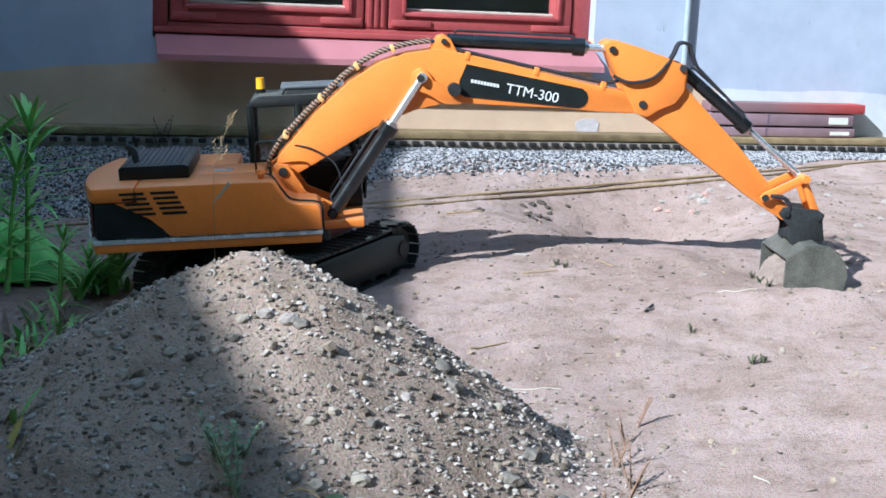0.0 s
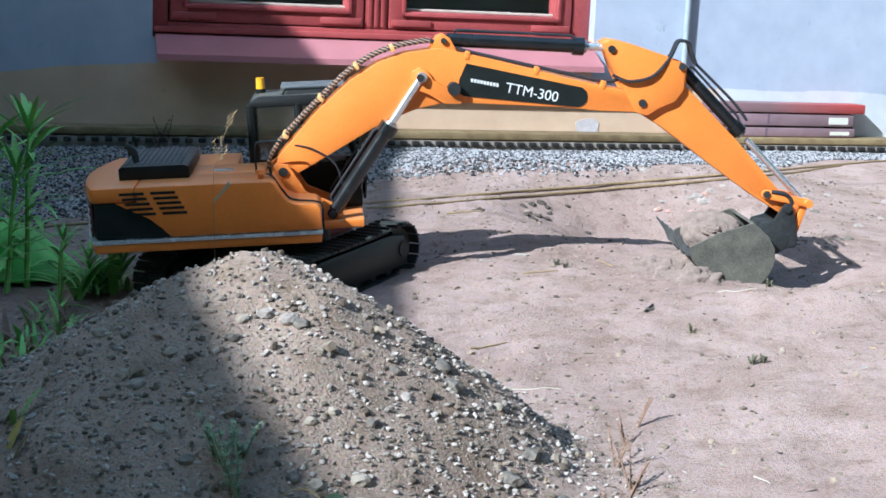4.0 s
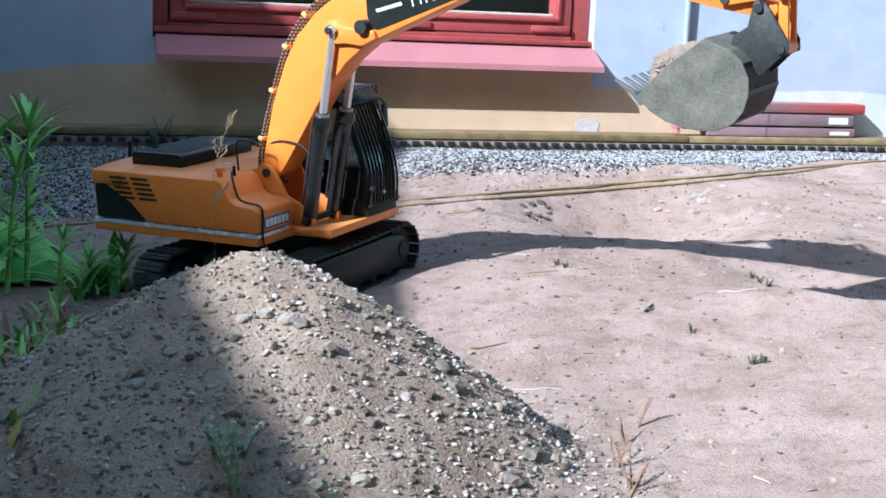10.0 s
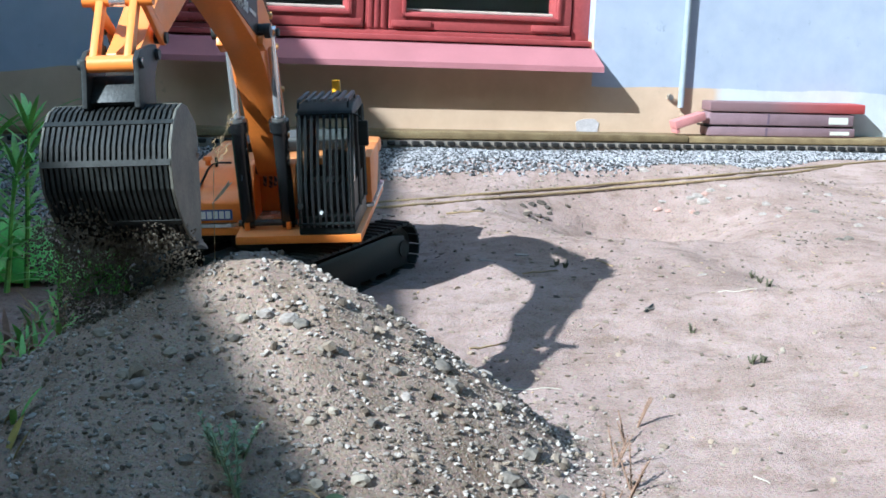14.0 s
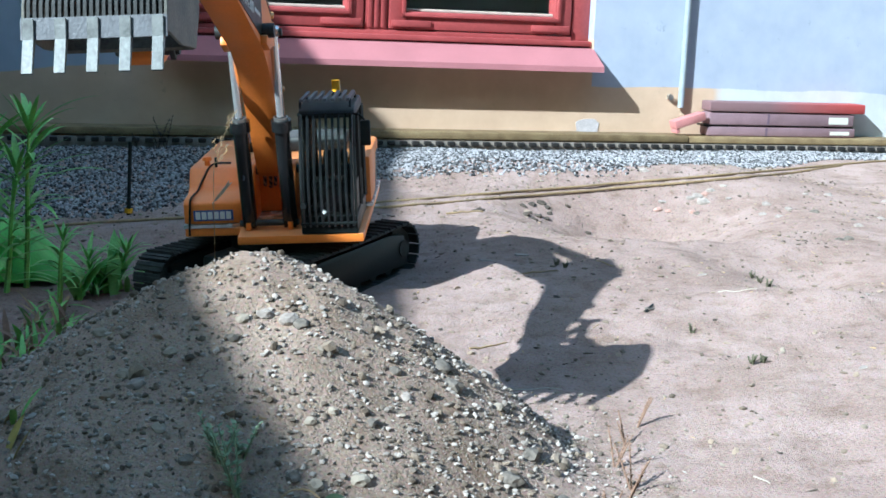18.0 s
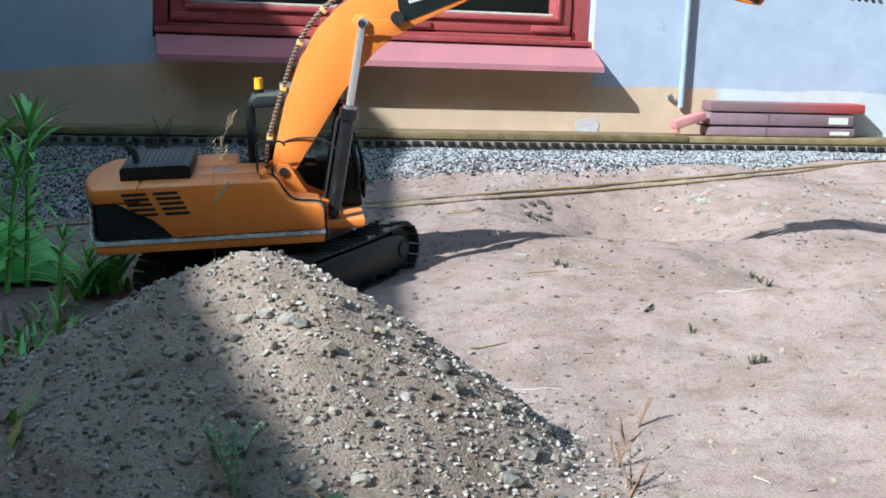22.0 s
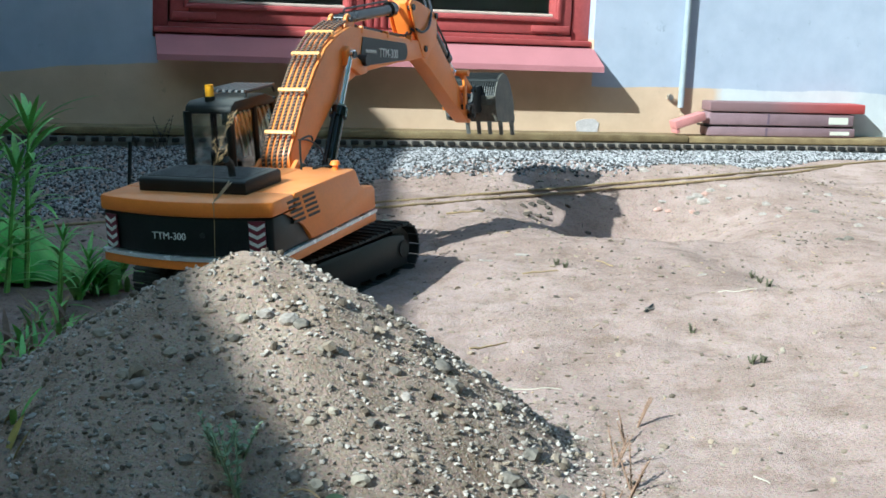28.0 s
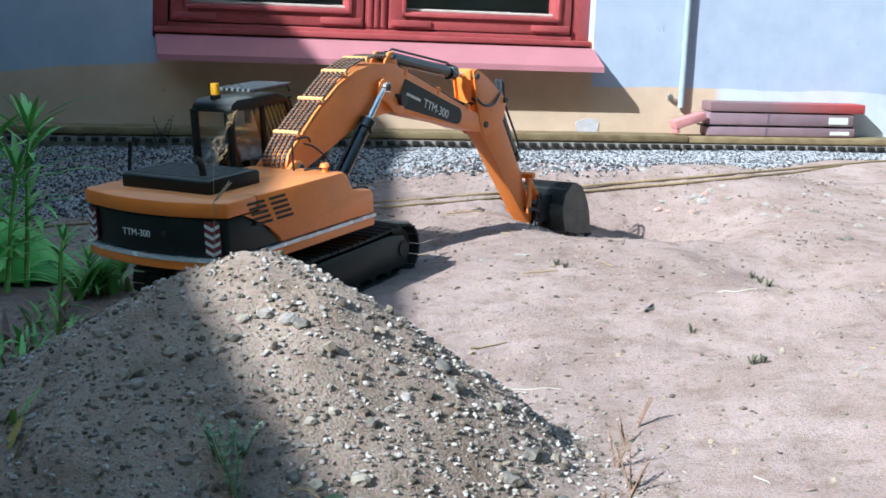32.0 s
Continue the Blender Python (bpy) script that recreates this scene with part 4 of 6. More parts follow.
def build_big_stones():
    rows = [(0.089, -0.690, 0.0072, 0), (0.098, -0.694, 0.0060, 1), (0.057, -0.698, 0.0050, 2), (0.072, -0.689, 0.0060, 0), (0.248, -0.736, 0.0090, 0), (0.253, -0.709, 0.0085, 1), (0.269, -0.670, 0.0080, 1),
            (0.158, -0.838, 0.0085, 0), (0.172, -0.836, 0.0060, 2), (0.252, -0.791, 0.0070, 0), (-0.004, -0.760, 0.0062, 0), (-0.014, -0.752, 0.0055, 2), (0.053, -0.717, 0.0048, 1), (0.167, -0.685, 0.0045, 1),
            (0.154, -0.742, 0.0045, 1), (0.150, -0.790, 0.0062, 2), (0.200, -0.643, 0.0075, 1), (0.209, -0.659, 0.0080, 1), (0.234, -0.600, 0.0060, 0), (0.245, -0.640, 0.0055, 2), (0.122, -0.806, 0.0058, 2), (0.108, -0.807, 0.0050, 1),
            (0.176, -0.700, 0.0045, 0), (0.171, -0.819, 0.0048, 2), (0.217, -0.792, 0.0058, 1), (0.237, -0.784, 0.0062, 0), (0.293, -0.702, 0.0055, 1), (0.310, -0.600, 0.0050, 0), (0.128, -0.751, 0.0040, 2), (0.114, -0.767, 0.0040, 2),
            (0.019, -0.795, 0.0050, 2), (0.041, -0.815, 0.0048, 1), (-0.042, -0.706, 0.0055, 2), (0.013, -0.734, 0.0045, 2), (0.264, -0.782, 0.0080, 3), (0.262, -0.730, 0.0065, 1)]
    words = ("pale grey angular stone on the heap", "dark grey angular stone on the heap", "brown weathered stone on the heap", "yellowish stone at the foot of the heap")
    for i, (x, y, r, k) in enumerate(rows):
        stone(x, y, r, (PALE_STONE, DARK_STONE, STONE, OCHRE)[k], words[k], 40 + i)
    # the clods on the bank also stand in for shade in its cavities
    brick, pale, dark, clod = "chip of red brick on the soil", "pale chip of stone on the soil", "dark stone on the sunlit soil", "dark crumbly clod and cavity shade on the bank of the hollow"
    loose = [(0.587, 0.746, 0.008, TERRA, brick), (0.597, 0.768, 0.007, PALE_STONE, pale), (0.604, 0.740, 0.006, TERRA, brick), (0.648, 0.769, 0.008, PALE_STONE, pale), (0.663, 0.777, 0.010, PALE_STONE, pale), (0.677, 0.783, 0.008, TERRA, brick),
             (0.645, 0.725, 0.007, TERRA, brick), (0.652, 0.718, 0.006, DARK_STONE, dark), (0.715, 0.754, 0.006, PALE_STONE, pale), (0.753, 0.646, 0.007, PALE_STONE, pale), (0.774, 0.614, 0.008, PALE_STONE, pale), (0.836, 0.629, 0.007, DARK_STONE, dark),
             (0.335, 0.670, 0.007, DARK_CLOD, clod), (0.351, 0.690, 0.008, DARK_CLOD, clod), (0.370, 0.708, 0.009, DARK_CLOD, clod), (0.380, 0.698, 0.006, DARK_CLOD, clod), (0.337, 0.616, 0.008, DARK_CLOD, clod), (0.352, 0.612, 0.007, DARK_CLOD, clod),
             (0.361, 0.644, 0.009, DARK_CLOD, clod), (0.375, 0.648, 0.007, DARK_CLOD, clod), (0.383, 0.680, 0.006, DARK_CLOD, clod), (0.345, 0.640, 0.006, DARK_CLOD, clod), (0.256, 0.509, 0.008, DARK_CLOD, clod), (0.246, 0.490, 0.006, DARK_CLOD, clod), (0.420, 0.727, 0.006, DARK_CLOD, clod), (0.452, 0.669, 0.006, DARK_CLOD, clod),
             (0.798, 0.304, 0.008, DARK_STONE, dark), (0.839, 0.623, 0.006, DARK_STONE, dark), (0.917, 0.829, 0.009, PALE_STONE, pale), (0.803, 0.662, 0.008, PALE_STONE, pale), (0.773, 0.705, 0.008, PALE_STONE, pale), (1.025, 0.821, 0.011, PALE_STONE, pale), (0.937, 0.577, 0.008, PALE_STONE, pale), (0.869, 0.482, 0.008, PALE_STONE, pale), (0.880, 0.549, 0.005, DARK_STONE, dark),
             (0.718, 0.823, 0.007, PALE_STONE, pale), (0.579, 0.895, 0.010, PALE_STONE, pale), (0.884, 1.230, 0.012, PALE_STONE, pale), (0.865, 0.796, 0.007, PALE_STONE, pale), (0.784, 0.300, 0.007, DARK_STONE, dark), (0.535, 0.815, 0.006, DARK_STONE, dark), (0.668, 0.752, 0.013, PALE_STONE, pale), (0.690, 0.800, 0.009, PALE_STONE, pale), (-0.105, 0.36, 0.016, DARK_STONE, "dark stone on the shaded soil"), (0.06, 0.70, 0.011, PALE_STONE, "pale stone at the edge of the gravel")]
    for i, (x, y, r, mat, lab) in enumerate(loose):
        tagged(stone(x, y, r, mat, lab, 80 + i, 0.6), lab, "stone", group="stones on the soil")
    # flat pale chips
    for i, (x, y, s, a) in enumerate([(0.256, 0.094, 0.013, 20), (0.306, 0.131, 0.012, -10), (0.437, -0.154, 0.010, 60), (0.53, 0.02, 0.007, 15), (0.70, -0.10, 0.006, 80), (0.62, -0.35, 0.007, 40), (0.85, 0.02, 0.008, 10)]):
        g = random.Random(200 + i)
        bm = slab([(s * math.cos(k) * g.uniform(0.7, 1.2), 0.5 * s * math.sin(k) * g.uniform(0.7, 1.2)) for k in (0.2, 1.1, 2.2, 3.1, 4.0, 5.2)], 0, 0.002, axis="z")
        dark = i == 2
        ob = part("chip", bm, DARK_STONE if dark else PALE_STONE, m=pose(x, y, put_on(x, y, 0.0003), g.uniform(-8, 8), g.uniform(-8, 8), a))
        tagged(ob, "small dark splinter lying on the sand" if dark else "small flat pale chip lying on the sand", "chip", group="chips on the sand")


# ---- plants ----
def blade(points, width, bm, up=(0, 0, 1), fold=0.25):
    """A narrow leaf along points, widest past its middle, folded along its rib."""
    n = len(points)
    last = None
    for i, q in enumerate(points):
        q = Vector(q)
        d = (Vector(points[min(i + 1, n - 1)]) - Vector(points[max(i - 1, 0)])).normalized()
        side = d.cross(Vector(up))
        side = side.normalized() if side.length > 1e-4 else Vector((1, 0, 0))
        lift = side.cross(d)
        t = i / (n - 1)
        w = width * (math.sin(math.pi * min(1, 0.12 + 0.88 * t)) ** 0.8) * 0.5 + 1e-5
        row = [bm.verts.new(q - side * w + lift * w * fold), bm.verts.new(q), bm.verts.new(q + side * w + lift * w * fold)]
        if last:
            bm.faces.new((last[0], row[0], row[1], last[1]))
            bm.faces.new((last[1], row[1], row[2], last[2]))
        last = row
    return bm


def arc(start, way, length, droop, n=7):
    """Points of a leaf that leaves start along way and droops."""
    out, p, d = [], Vector(start), Vector(way).normalized()
    for i in range(n):
        out.append(p.copy())
        p = p + d * length / (n - 1)
        d = (d + Vector((0, 0, -droop / (n - 1)))).normalized()
    return out


def build_tall_weed(x, y, tall, lean, seed, mat=LEAF, leaf=0.115, name="tall_weed", label="tall green weed with long narrow leaves"):
    g = random.Random(seed)
    thing = tagged(new(name), label, "weed")
    stem = smooth_line([(0, 0, -0.01), (lean * 0.3, 0.004, tall * 0.35), (lean * 0.6, 0, tall * 0.7), (lean, 0.003, tall)], 5)
    part("stem", tube(stem, 0.0042, n=7, taper=0.45), mat, thing, smooth=True)
    k = 0
    for i in list(range(2, len(stem))) * 2:
        a = k * 2.4 + g.uniform(-0.3, 0.3)
        up = 0.25 + 0.9 * i / len(stem)
        long = leaf * g.uniform(0.75, 1.15)
        part("leaf", blade(arc(stem[i], (math.cos(a), math.sin(a), up), long, g.uniform(0.5, 1.3), 9), long * 0.085 * g.uniform(0.8, 1.2), bmesh.new()), mat, thing, smooth="all")
        k += 1
    for s in range(7):
        a = s * 0.9
        part("leaf", blade(arc(stem[-1], (math.cos(a) * 0.5, math.sin(a) * 0.5, 1), leaf * 0.62 * g.uniform(0.7, 1.1), 0.6), leaf * 0.075, bmesh.new()), mat, thing, smooth="all")
    thing.matrix_basis = pose(x, y, put_on(x, y))
    return thing


def build_tuft(x, y, count, tall, spread_, mats, seed, name="weed_tuft", label="tuft of weeds", width=0.006, droop=0.9):
    g = random.Random(seed)
    thing = tagged(new(name), label, "weed")
    for i in range(count):
        a, r = g.uniform(0, 6.28), spread_ * math.sqrt(g.uniform(0, 1))
        b = g.uniform(0, 6.28)
        base = (r * math.cos(a), r * math.sin(a), put_on(x + r * math.cos(a), y + r * math.sin(a)) - put_on(x, y) - 0.003)
        bm = blade(arc(base, (0.45 * math.cos(b), 0.45 * math.sin(b), 1), tall * g.uniform(0.5, 1.1), droop * g.uniform(0.4, 1.4)), width * g.uniform(0.6, 1.3), bmesh.new())
        part("blade", bm, g.choice(mats), thing, smooth="all")
    thing.matrix_basis = pose(x, y, put_on(x, y))
    return thing


def build_feathery(x, y, tall, seed, mat, label, stems=5, name="feathery_weed", twig=0.35):
    """A weed of thin branching stems with small narrow leaflets."""
    g = random.Random(seed)
    thing = tagged(new(name), label, "weed")
    for s in range(stems):
        a = g.uniform(0, 6.28)
        line = arc((0, 0, -0.004), (0.35 * math.cos(a), 0.35 * math.sin(a), 1), tall * g.uniform(0.6, 1.1), 0.25, 9)
        bm = tube(line, 0.0010, n=5, taper=0.5)
        for i in range(2, 9):
            for k in range(3):
                b = g.uniform(0, 6.28)
                blade(arc(line[i], (math.cos(b), math.sin(b), 0.8), tall * twig * g.uniform(0.3, 0.7) * (1.2 - i / 12), 0.4, 4), 0.0026, bm)
        part("stem", bm, mat, thing, smooth="all")
    thing.matrix_basis = pose(x, y, put_on(x, y))
    return thing


def build_plants():
    build_tall_weed(-0.336, 0.030, 0.200, 0.006, 1, leaf=0.10)
    build_tall_weed(-0.378, 0.045, 0.175, -0.012, 2, leaf=0.095)
    build_tall_weed(-0.352, 0.000, 0.150, 0.016, 12, leaf=0.085)
    build_tall_weed(-0.262, -0.080, 0.085, 0.006, 3, leaf=0.05, name="young_weed", label="young green weed with narrow leaves")
    build_tall_weed(-0.215, 0.010, 0.045, 0.012, 4, leaf=0.055, name="young_weed", label="young green weed with narrow leaves")
    build_tall_weed(-0.235, -0.010, 0.040, -0.010, 5, leaf=0.05, name="young_weed", label="young green weed with narrow leaves")
    build_tuft(-0.225, 0.000, 8, 0.085, 0.022, (LEAF,), 7, name="broad_leaved_weed", label="broad-leaved green weed beside the track", width=0.020, droop=1.1)
    build_tuft(-0.245, -0.020, 6, 0.075, 0.022, (LEAF,), 8, name="broad_leaved_weed", label="broad-leaved green weed beside the track", width=0.017, droop=1.2)
    build_tuft(-0.20, 0.02, 9, 0.055, 0.02, (LEAF,), 6, label="tuft of green weeds beside the track")
    for i, (x, y) in enumerate([(-0.246, -0.28), (-0.234, -0.20), (-0.226, -0.37), (-0.27, -0.24), (-0.20, -0.30), (-0.215, -0.25), (-0.255, -0.34), (-0.19, -0.40), (-0.25, -0.15)]):
        build_tuft(x, y, 14, 0.060, 0.035, (LEAF, DRY, RUST, LEAF), 30 + i, label="tangle of green and withered weeds in the shade", droop=1.5)
    build_tuft(-0.086, -0.781, 5, 0.034, 0.010, (YELLOW_LEAF, LEAF, DRY), 50, name="yellowing_weed", label="yellowing weed at the foot of the heap", width=0.007)
    build_tuft(-0.077, -0.812, 4, 0.030, 0.010, (LEAF, YELLOW_LEAF), 51, name="yellowing_weed", label="yellowing weed at the foot of the heap", width=0.007)
    build_feathery(0.078, -0.834, 0.058, 60, LEAF_PALE, "pale green feathery weed on the heap", 5, twig=0.26)
    build_feathery(0.062, -0.812, 0.042, 61, LEAF_PALE, "pale green feathery weed on the heap", 4)
    build_feathery(0.094, -0.847, 0.026, 62, LEAF_PALE, "pale green feathery weed on the heap", 5, twig=0.26)
    build_feathery(0.075, -0.806, 0.030, 63, LEAF_PALE, "pale green feathery weed on the heap", 3)
    for i, (x, y, t) in enumerate([(0.338, -0.70, 0.050), (0.343, -0.61, 0.040), (0.375, -0.50, 0.035), (0.350, -0.66, 0.045), (0.325, -0.72, 0.035), (0.36, -0.55, 0.03)]):
        build_feathery(x, y, t, 70 + i, RUST, "dry reddish weed on the sand", 3, name="dry_weed", twig=0.16)
    for i, (x, y) in enumerate([(0.356, 0.040), (0.347, 0.065), (0.610, 0.052), (0.610, 0.098), (0.606, -0.010), (0.525, -0.331), (0.473, -0.224), (0.513, -0.335)]):
        build_feathery(x, y, 0.013, 90 + i, SPRIG, "withered grey-green sprig on the sand", 5, name="withered_sprig", twig=0.45)
    # a thin seeding grass before the machine
    thing = tagged(new("seeding_grass"), "thin dry grass stalk with loose pale seed heads", "grass")
    stem = smooth_line([(0.0, 0, -0.01)] + [(x, 0, z) for x, z in [(-0.0064, 0.1873), (-0.0038, 0.2132), (0.0016, 0.2334), (0.0077, 0.2496), (0.012, 0.2645)]], 6)
    part("stalk", tube(stem, 0.00030, n=5, taper=0.6), DRY, thing)
    for i, (x, z) in enumerate([(0.0143, 0.2612), (0.0081, 0.2587), (0.011, 0.2554), (0.0054, 0.2495), (0.0105, 0.2503), (-0.0006, 0.2351), (-0.0069, 0.2331), (0.0034, 0.2267), (-0.0033, 0.2218), (0.0007, 0.2146), (-0.0079, 0.2262), (0.0069, 0.2223)]):
        g = random.Random(130 + i)
        root = min(stem, key=lambda p: (p[0] - x) ** 2 + (p[2] - z + 0.006) ** 2)
        ear = rod(root, (x, 0, z), 0.00016, n=4)
        for k in range(2):
            p = Vector((x, 0, z)) + Vector((g.uniform(-0.002, 0.002), g.uniform(-0.002, 0.002), g.uniform(-0.002, 0.002)))
            rod(p, p + Vector((g.uniform(-0.001, 0.003), 0.0, g.uniform(0.002, 0.004))), 0.0006, ear, 5, r2=0.0002)
        part("spikelet", ear, DRY, thing, smooth=True)
    thing.matrix_basis = pose(-0.03, -0.3, put_on(-0.03, -0.3))
    for i, (x, y, t) in enumerate([(-0.491, 1.287, 0.055), (-0.452, 1.298, 0.080), (-0.432, 1.298, 0.085)]):
        build_feathery(x, y, t, 120 + i, WITHERED, "dark withered stalk against the plinth", 2, name="withered_stalk", twig=0.30)
    # a pale bent grass stalk before the machine
    thing = tagged(new("grass_stalk"), "pale dry grass stalk with a bent tip", "grass")
    part("stalk", tube(smooth_line([(0.0, 0.0, -0.01), (-0.0007, 0, 0.1354), (-0.0034, 0, 0.1696)], 6), 0.00022, n=5), DRY, thing)
    head = bmesh.new()
    line = smooth_line([(-0.0034, 0, 0.1696), (0.0051, 0.001, 0.1804), (0.0115, 0.002, 0.1891)], 6)
    tube(line, 0.0004, head, n=6)
    for k, p in enumerate(line[2:]):                      # spikelets up the ear
        for side in (-1, 1):
            q = Vector(p) + Vector((0.0030 + 0.0012 * side, 0.0015 * side, 0.0042 - 0.0014 * side))
            rod(p, q, 0.0007, head, 5, r2=0.0001)
    part("seed_head", head, STRAW, thing, "pale straw seed head", smooth=True)
    thing.matrix_basis = pose(-0.034, -0.30, put_on(-0.034, -0.30))
    # a leafy runner on the heap
    thing = tagged(new("leaf_runner"), "small yellow-green runner with a dark leaf", "weed")
    part("runner", tube(smooth_line([(0, 0, 0.002), (0.008, 0.003, 0.010), (0.020, 0.004, 0.011), (0.030, 0.002, 0.004)], 5), 0.0006, n=5), DRY, thing)
    part("leaf", blade(arc((0.030, 0.002, 0.004), (1, 0.2, 0.5), 0.014, 0.6), 0.011, bmesh.new()), LEAF_DARK, thing, smooth="all")
    part("leaf", blade(arc((0.0, 0, 0.003), (-1, 0.1, 0.2), 0.012, 0.6), 0.006, bmesh.new()), YELLOW_LEAF, thing, smooth="all")
    thing.matrix_basis = pose(0.100, -0.828, put_on(0.100, -0.828))


# ---- cords, stake, sheeting, twigs ----
def build_cords():
    runs = ([(-0.62, 0.3, -0.01), (-0.475, 0.337, -0.008), (-0.4, 0.375, -0.004), (-0.32, 0.401, 0.001), (-0.209, 0.422, 0.009), (-0.013, 0.509, 0.021), (0.024, 0.505, 0.026), (0.059, 0.544, 0.024), (0.095, 0.566, 0.025), (0.133, 0.582, 0.027), (0.171, 0.607, 0.028), (0.21, 0.652, 0.026), (0.249, 0.67, 0.029), (0.29, 0.693, 0.03), (0.332, 0.731, 0.03), (0.375, 0.757, 0.031), (0.418, 0.778, 0.033), (0.461, 0.794, 0.036), (0.505, 0.816, 0.039), (0.549, 0.829, 0.042), (0.592, 0.835, 0.047), (0.637, 0.85, 0.05), (0.682, 0.863, 0.054), (0.728, 0.876, 0.058), (0.78, 0.918, 0.058), (0.834, 0.959, 0.059), (0.888, 0.999, 0.06), (0.944, 1.038, 0.062), (1.001, 1.076, 0.064), (1.059, 1.113, 0.066), (1.118, 1.149, 0.068), (1.163, 1.175, 0.069)],
            [(0.072, 0.486, 0.026), (0.108, 0.504, 0.027), (0.144, 0.522, 0.029), (0.181, 0.555, 0.028), (0.219, 0.585, 0.028), (0.259, 0.639, 0.025), (0.3, 0.676, 0.025), (0.342, 0.714, 0.024), (0.384, 0.743, 0.025), (0.427, 0.764, 0.027), (0.471, 0.786, 0.029), (0.514, 0.802, 0.033), (0.557, 0.808, 0.037), (0.6, 0.817, 0.041), (0.643, 0.822, 0.046), (0.689, 0.842, 0.049), (0.735, 0.86, 0.053), (0.783, 0.882, 0.056), (0.848, 0.968, 0.051), (0.903, 1.008, 0.053), (0.959, 1.047, 0.058), (1.016, 1.085, 0.062)])
    for run, name in zip(runs, ("tan cord stretched taut over the soil", "tan cord stretched over the soil beside another")):
        line = smooth_line(run, 4)
        tagged(part("cord", tube(line, 0.0024, n=7), CORD, smooth=True), name, "cord", group="cords over the soil")


def build_stake():
    thing = tagged(new("iron_stake"), "thin black iron stake standing in the soil", "stake")
    part("rod", rod((0, 0, -0.02), (0, 0, 0.118), 0.0032, n=8), BLACK, thing, smooth=True)
    part("collar", rod((0, 0, 0.003), (0, 0, 0.010), 0.0065, n=10), AMBER, thing)
    thing.matrix_basis = pose(-0.311, 0.465, put_on(-0.311, 0.465), 0, 1.5, 0)


def build_sheeting():
    """A heap of crumpled green sheeting, hollow at its edge."""
    bm = bmesh.new()
    n, m = 40, 22
    rows = []
    for i in range(n + 1):
        row = []
        for j in range(m + 1):
            a, r = 2 * math.pi * i / n, j / m
            x, y = 0.155 * r * math.cos(a), 0.095 * r * math.sin(a)
            z = 0.072 * (1 - r ** 2.2) + 0.008 * noise.noise(Vector((x * 22, y * 22, 1.3))) * (1 - 0.4 * r) + 0.004 * math.sin(9 * a + 7 * r) * r
            row.append(bm.verts.new((x * (1 + 0.10 * noise.noise(Vector((math.cos(a), math.sin(a), 4.0)))), y, max(z, 0.002 + 0.004 * math.sin(5 * a) ** 2))))
        rows.append(row)
    for i in range(n):
        for j in range(m):
            bm.faces.new((rows[i][j], rows[i + 1][j], rows[i + 1][j + 1], rows[i][j + 1]))
    bmesh.ops.remove_doubles(bm, verts=bm.verts, dist=1e-4)
    bmesh.ops.solidify(bm, geom=bm.faces[:], thickness=0.0015)
    x, y = -0.432, 0.115
    ob = part("green_sheeting", bm, TARP, m=pose(x, y, put_on(x, y) - 0.002, 0, 0, -12), smooth="all")
    tagged(ob, "crumpled bright green plastic sheeting lying on the soil", "sheeting")
    thing = tagged(new("sheeting_roll"), "dark green rolled edge of sheeting on the soil", "sheeting")
    part("roll", tube(smooth_line([(-0.16, 0, 0.007), (-0.05, -0.012, 0.008), (0.06, -0.006, 0.007), (0.13, 0.03, 0.007)], 7), 0.0065, n=9, rib=0.06), TARP, thing, smooth=True)
    thing.matrix_basis = pose(-0.43, 0.055, put_on(-0.43, 0.055))


def build_twigs():
    rows = [((0.269, -0.407), (0.317, -0.406), 0.0007, STRAW), ((0.53, -0.072), (0.575, -0.078), 0.0007, STRAW), ((0.43, -0.165), (0.442, -0.140), 0.002, BLACK), ((0.451, -0.625), (0.459, -0.641), 0.0007, STRAW), ((0.58, -0.60), (0.61, -0.605), 0.0013, BLACK),
            ((0.30, 0.02), (0.345, 0.03), 0.0012, DRY), ((0.78, 0.02), (0.84, 0.05), 0.0012, DRY), ((0.20, 0.46), (0.26, 0.48), 0.0018, DRY), ((0.66, -0.45), (0.70, -0.40), 0.001, DRY), ((0.42, 0.06), (0.40, 0.10), 0.001, DRY), ((0.90, -0.12), (0.86, -0.15), 0.001, STRAW), ((0.23, -0.28), (0.27, -0.25), 0.0013, DRY)]
    for i, (a, b, r, mat) in enumerate(rows):
        g = random.Random(300 + i)
        line = []
        for k in range(8):
            t = k / 7
            x, y = a[0] + (b[0] - a[0]) * t + g.uniform(-0.0005, 0.0005), a[1] + (b[1] - a[1]) * t + g.uniform(-0.0005, 0.0005)
            line.append((x, y, put_on(x, y) + r * 0.7))
        what = {STRAW.name: "thin pale straw lying on the sand", BLACK.name: "short dark twig lying on the sand"}.get(mat.name, "thin dry twig lying on the sand")
        tagged(part("twig", tube(line, r, n=6, taper=0.6), mat), what, "twig", group="twigs on the sand")


build_gravel()
build_stones()
build_litter()
build_big_stones()
build_plants()
build_cords()
build_stake()
build_sheeting()
build_twigs()


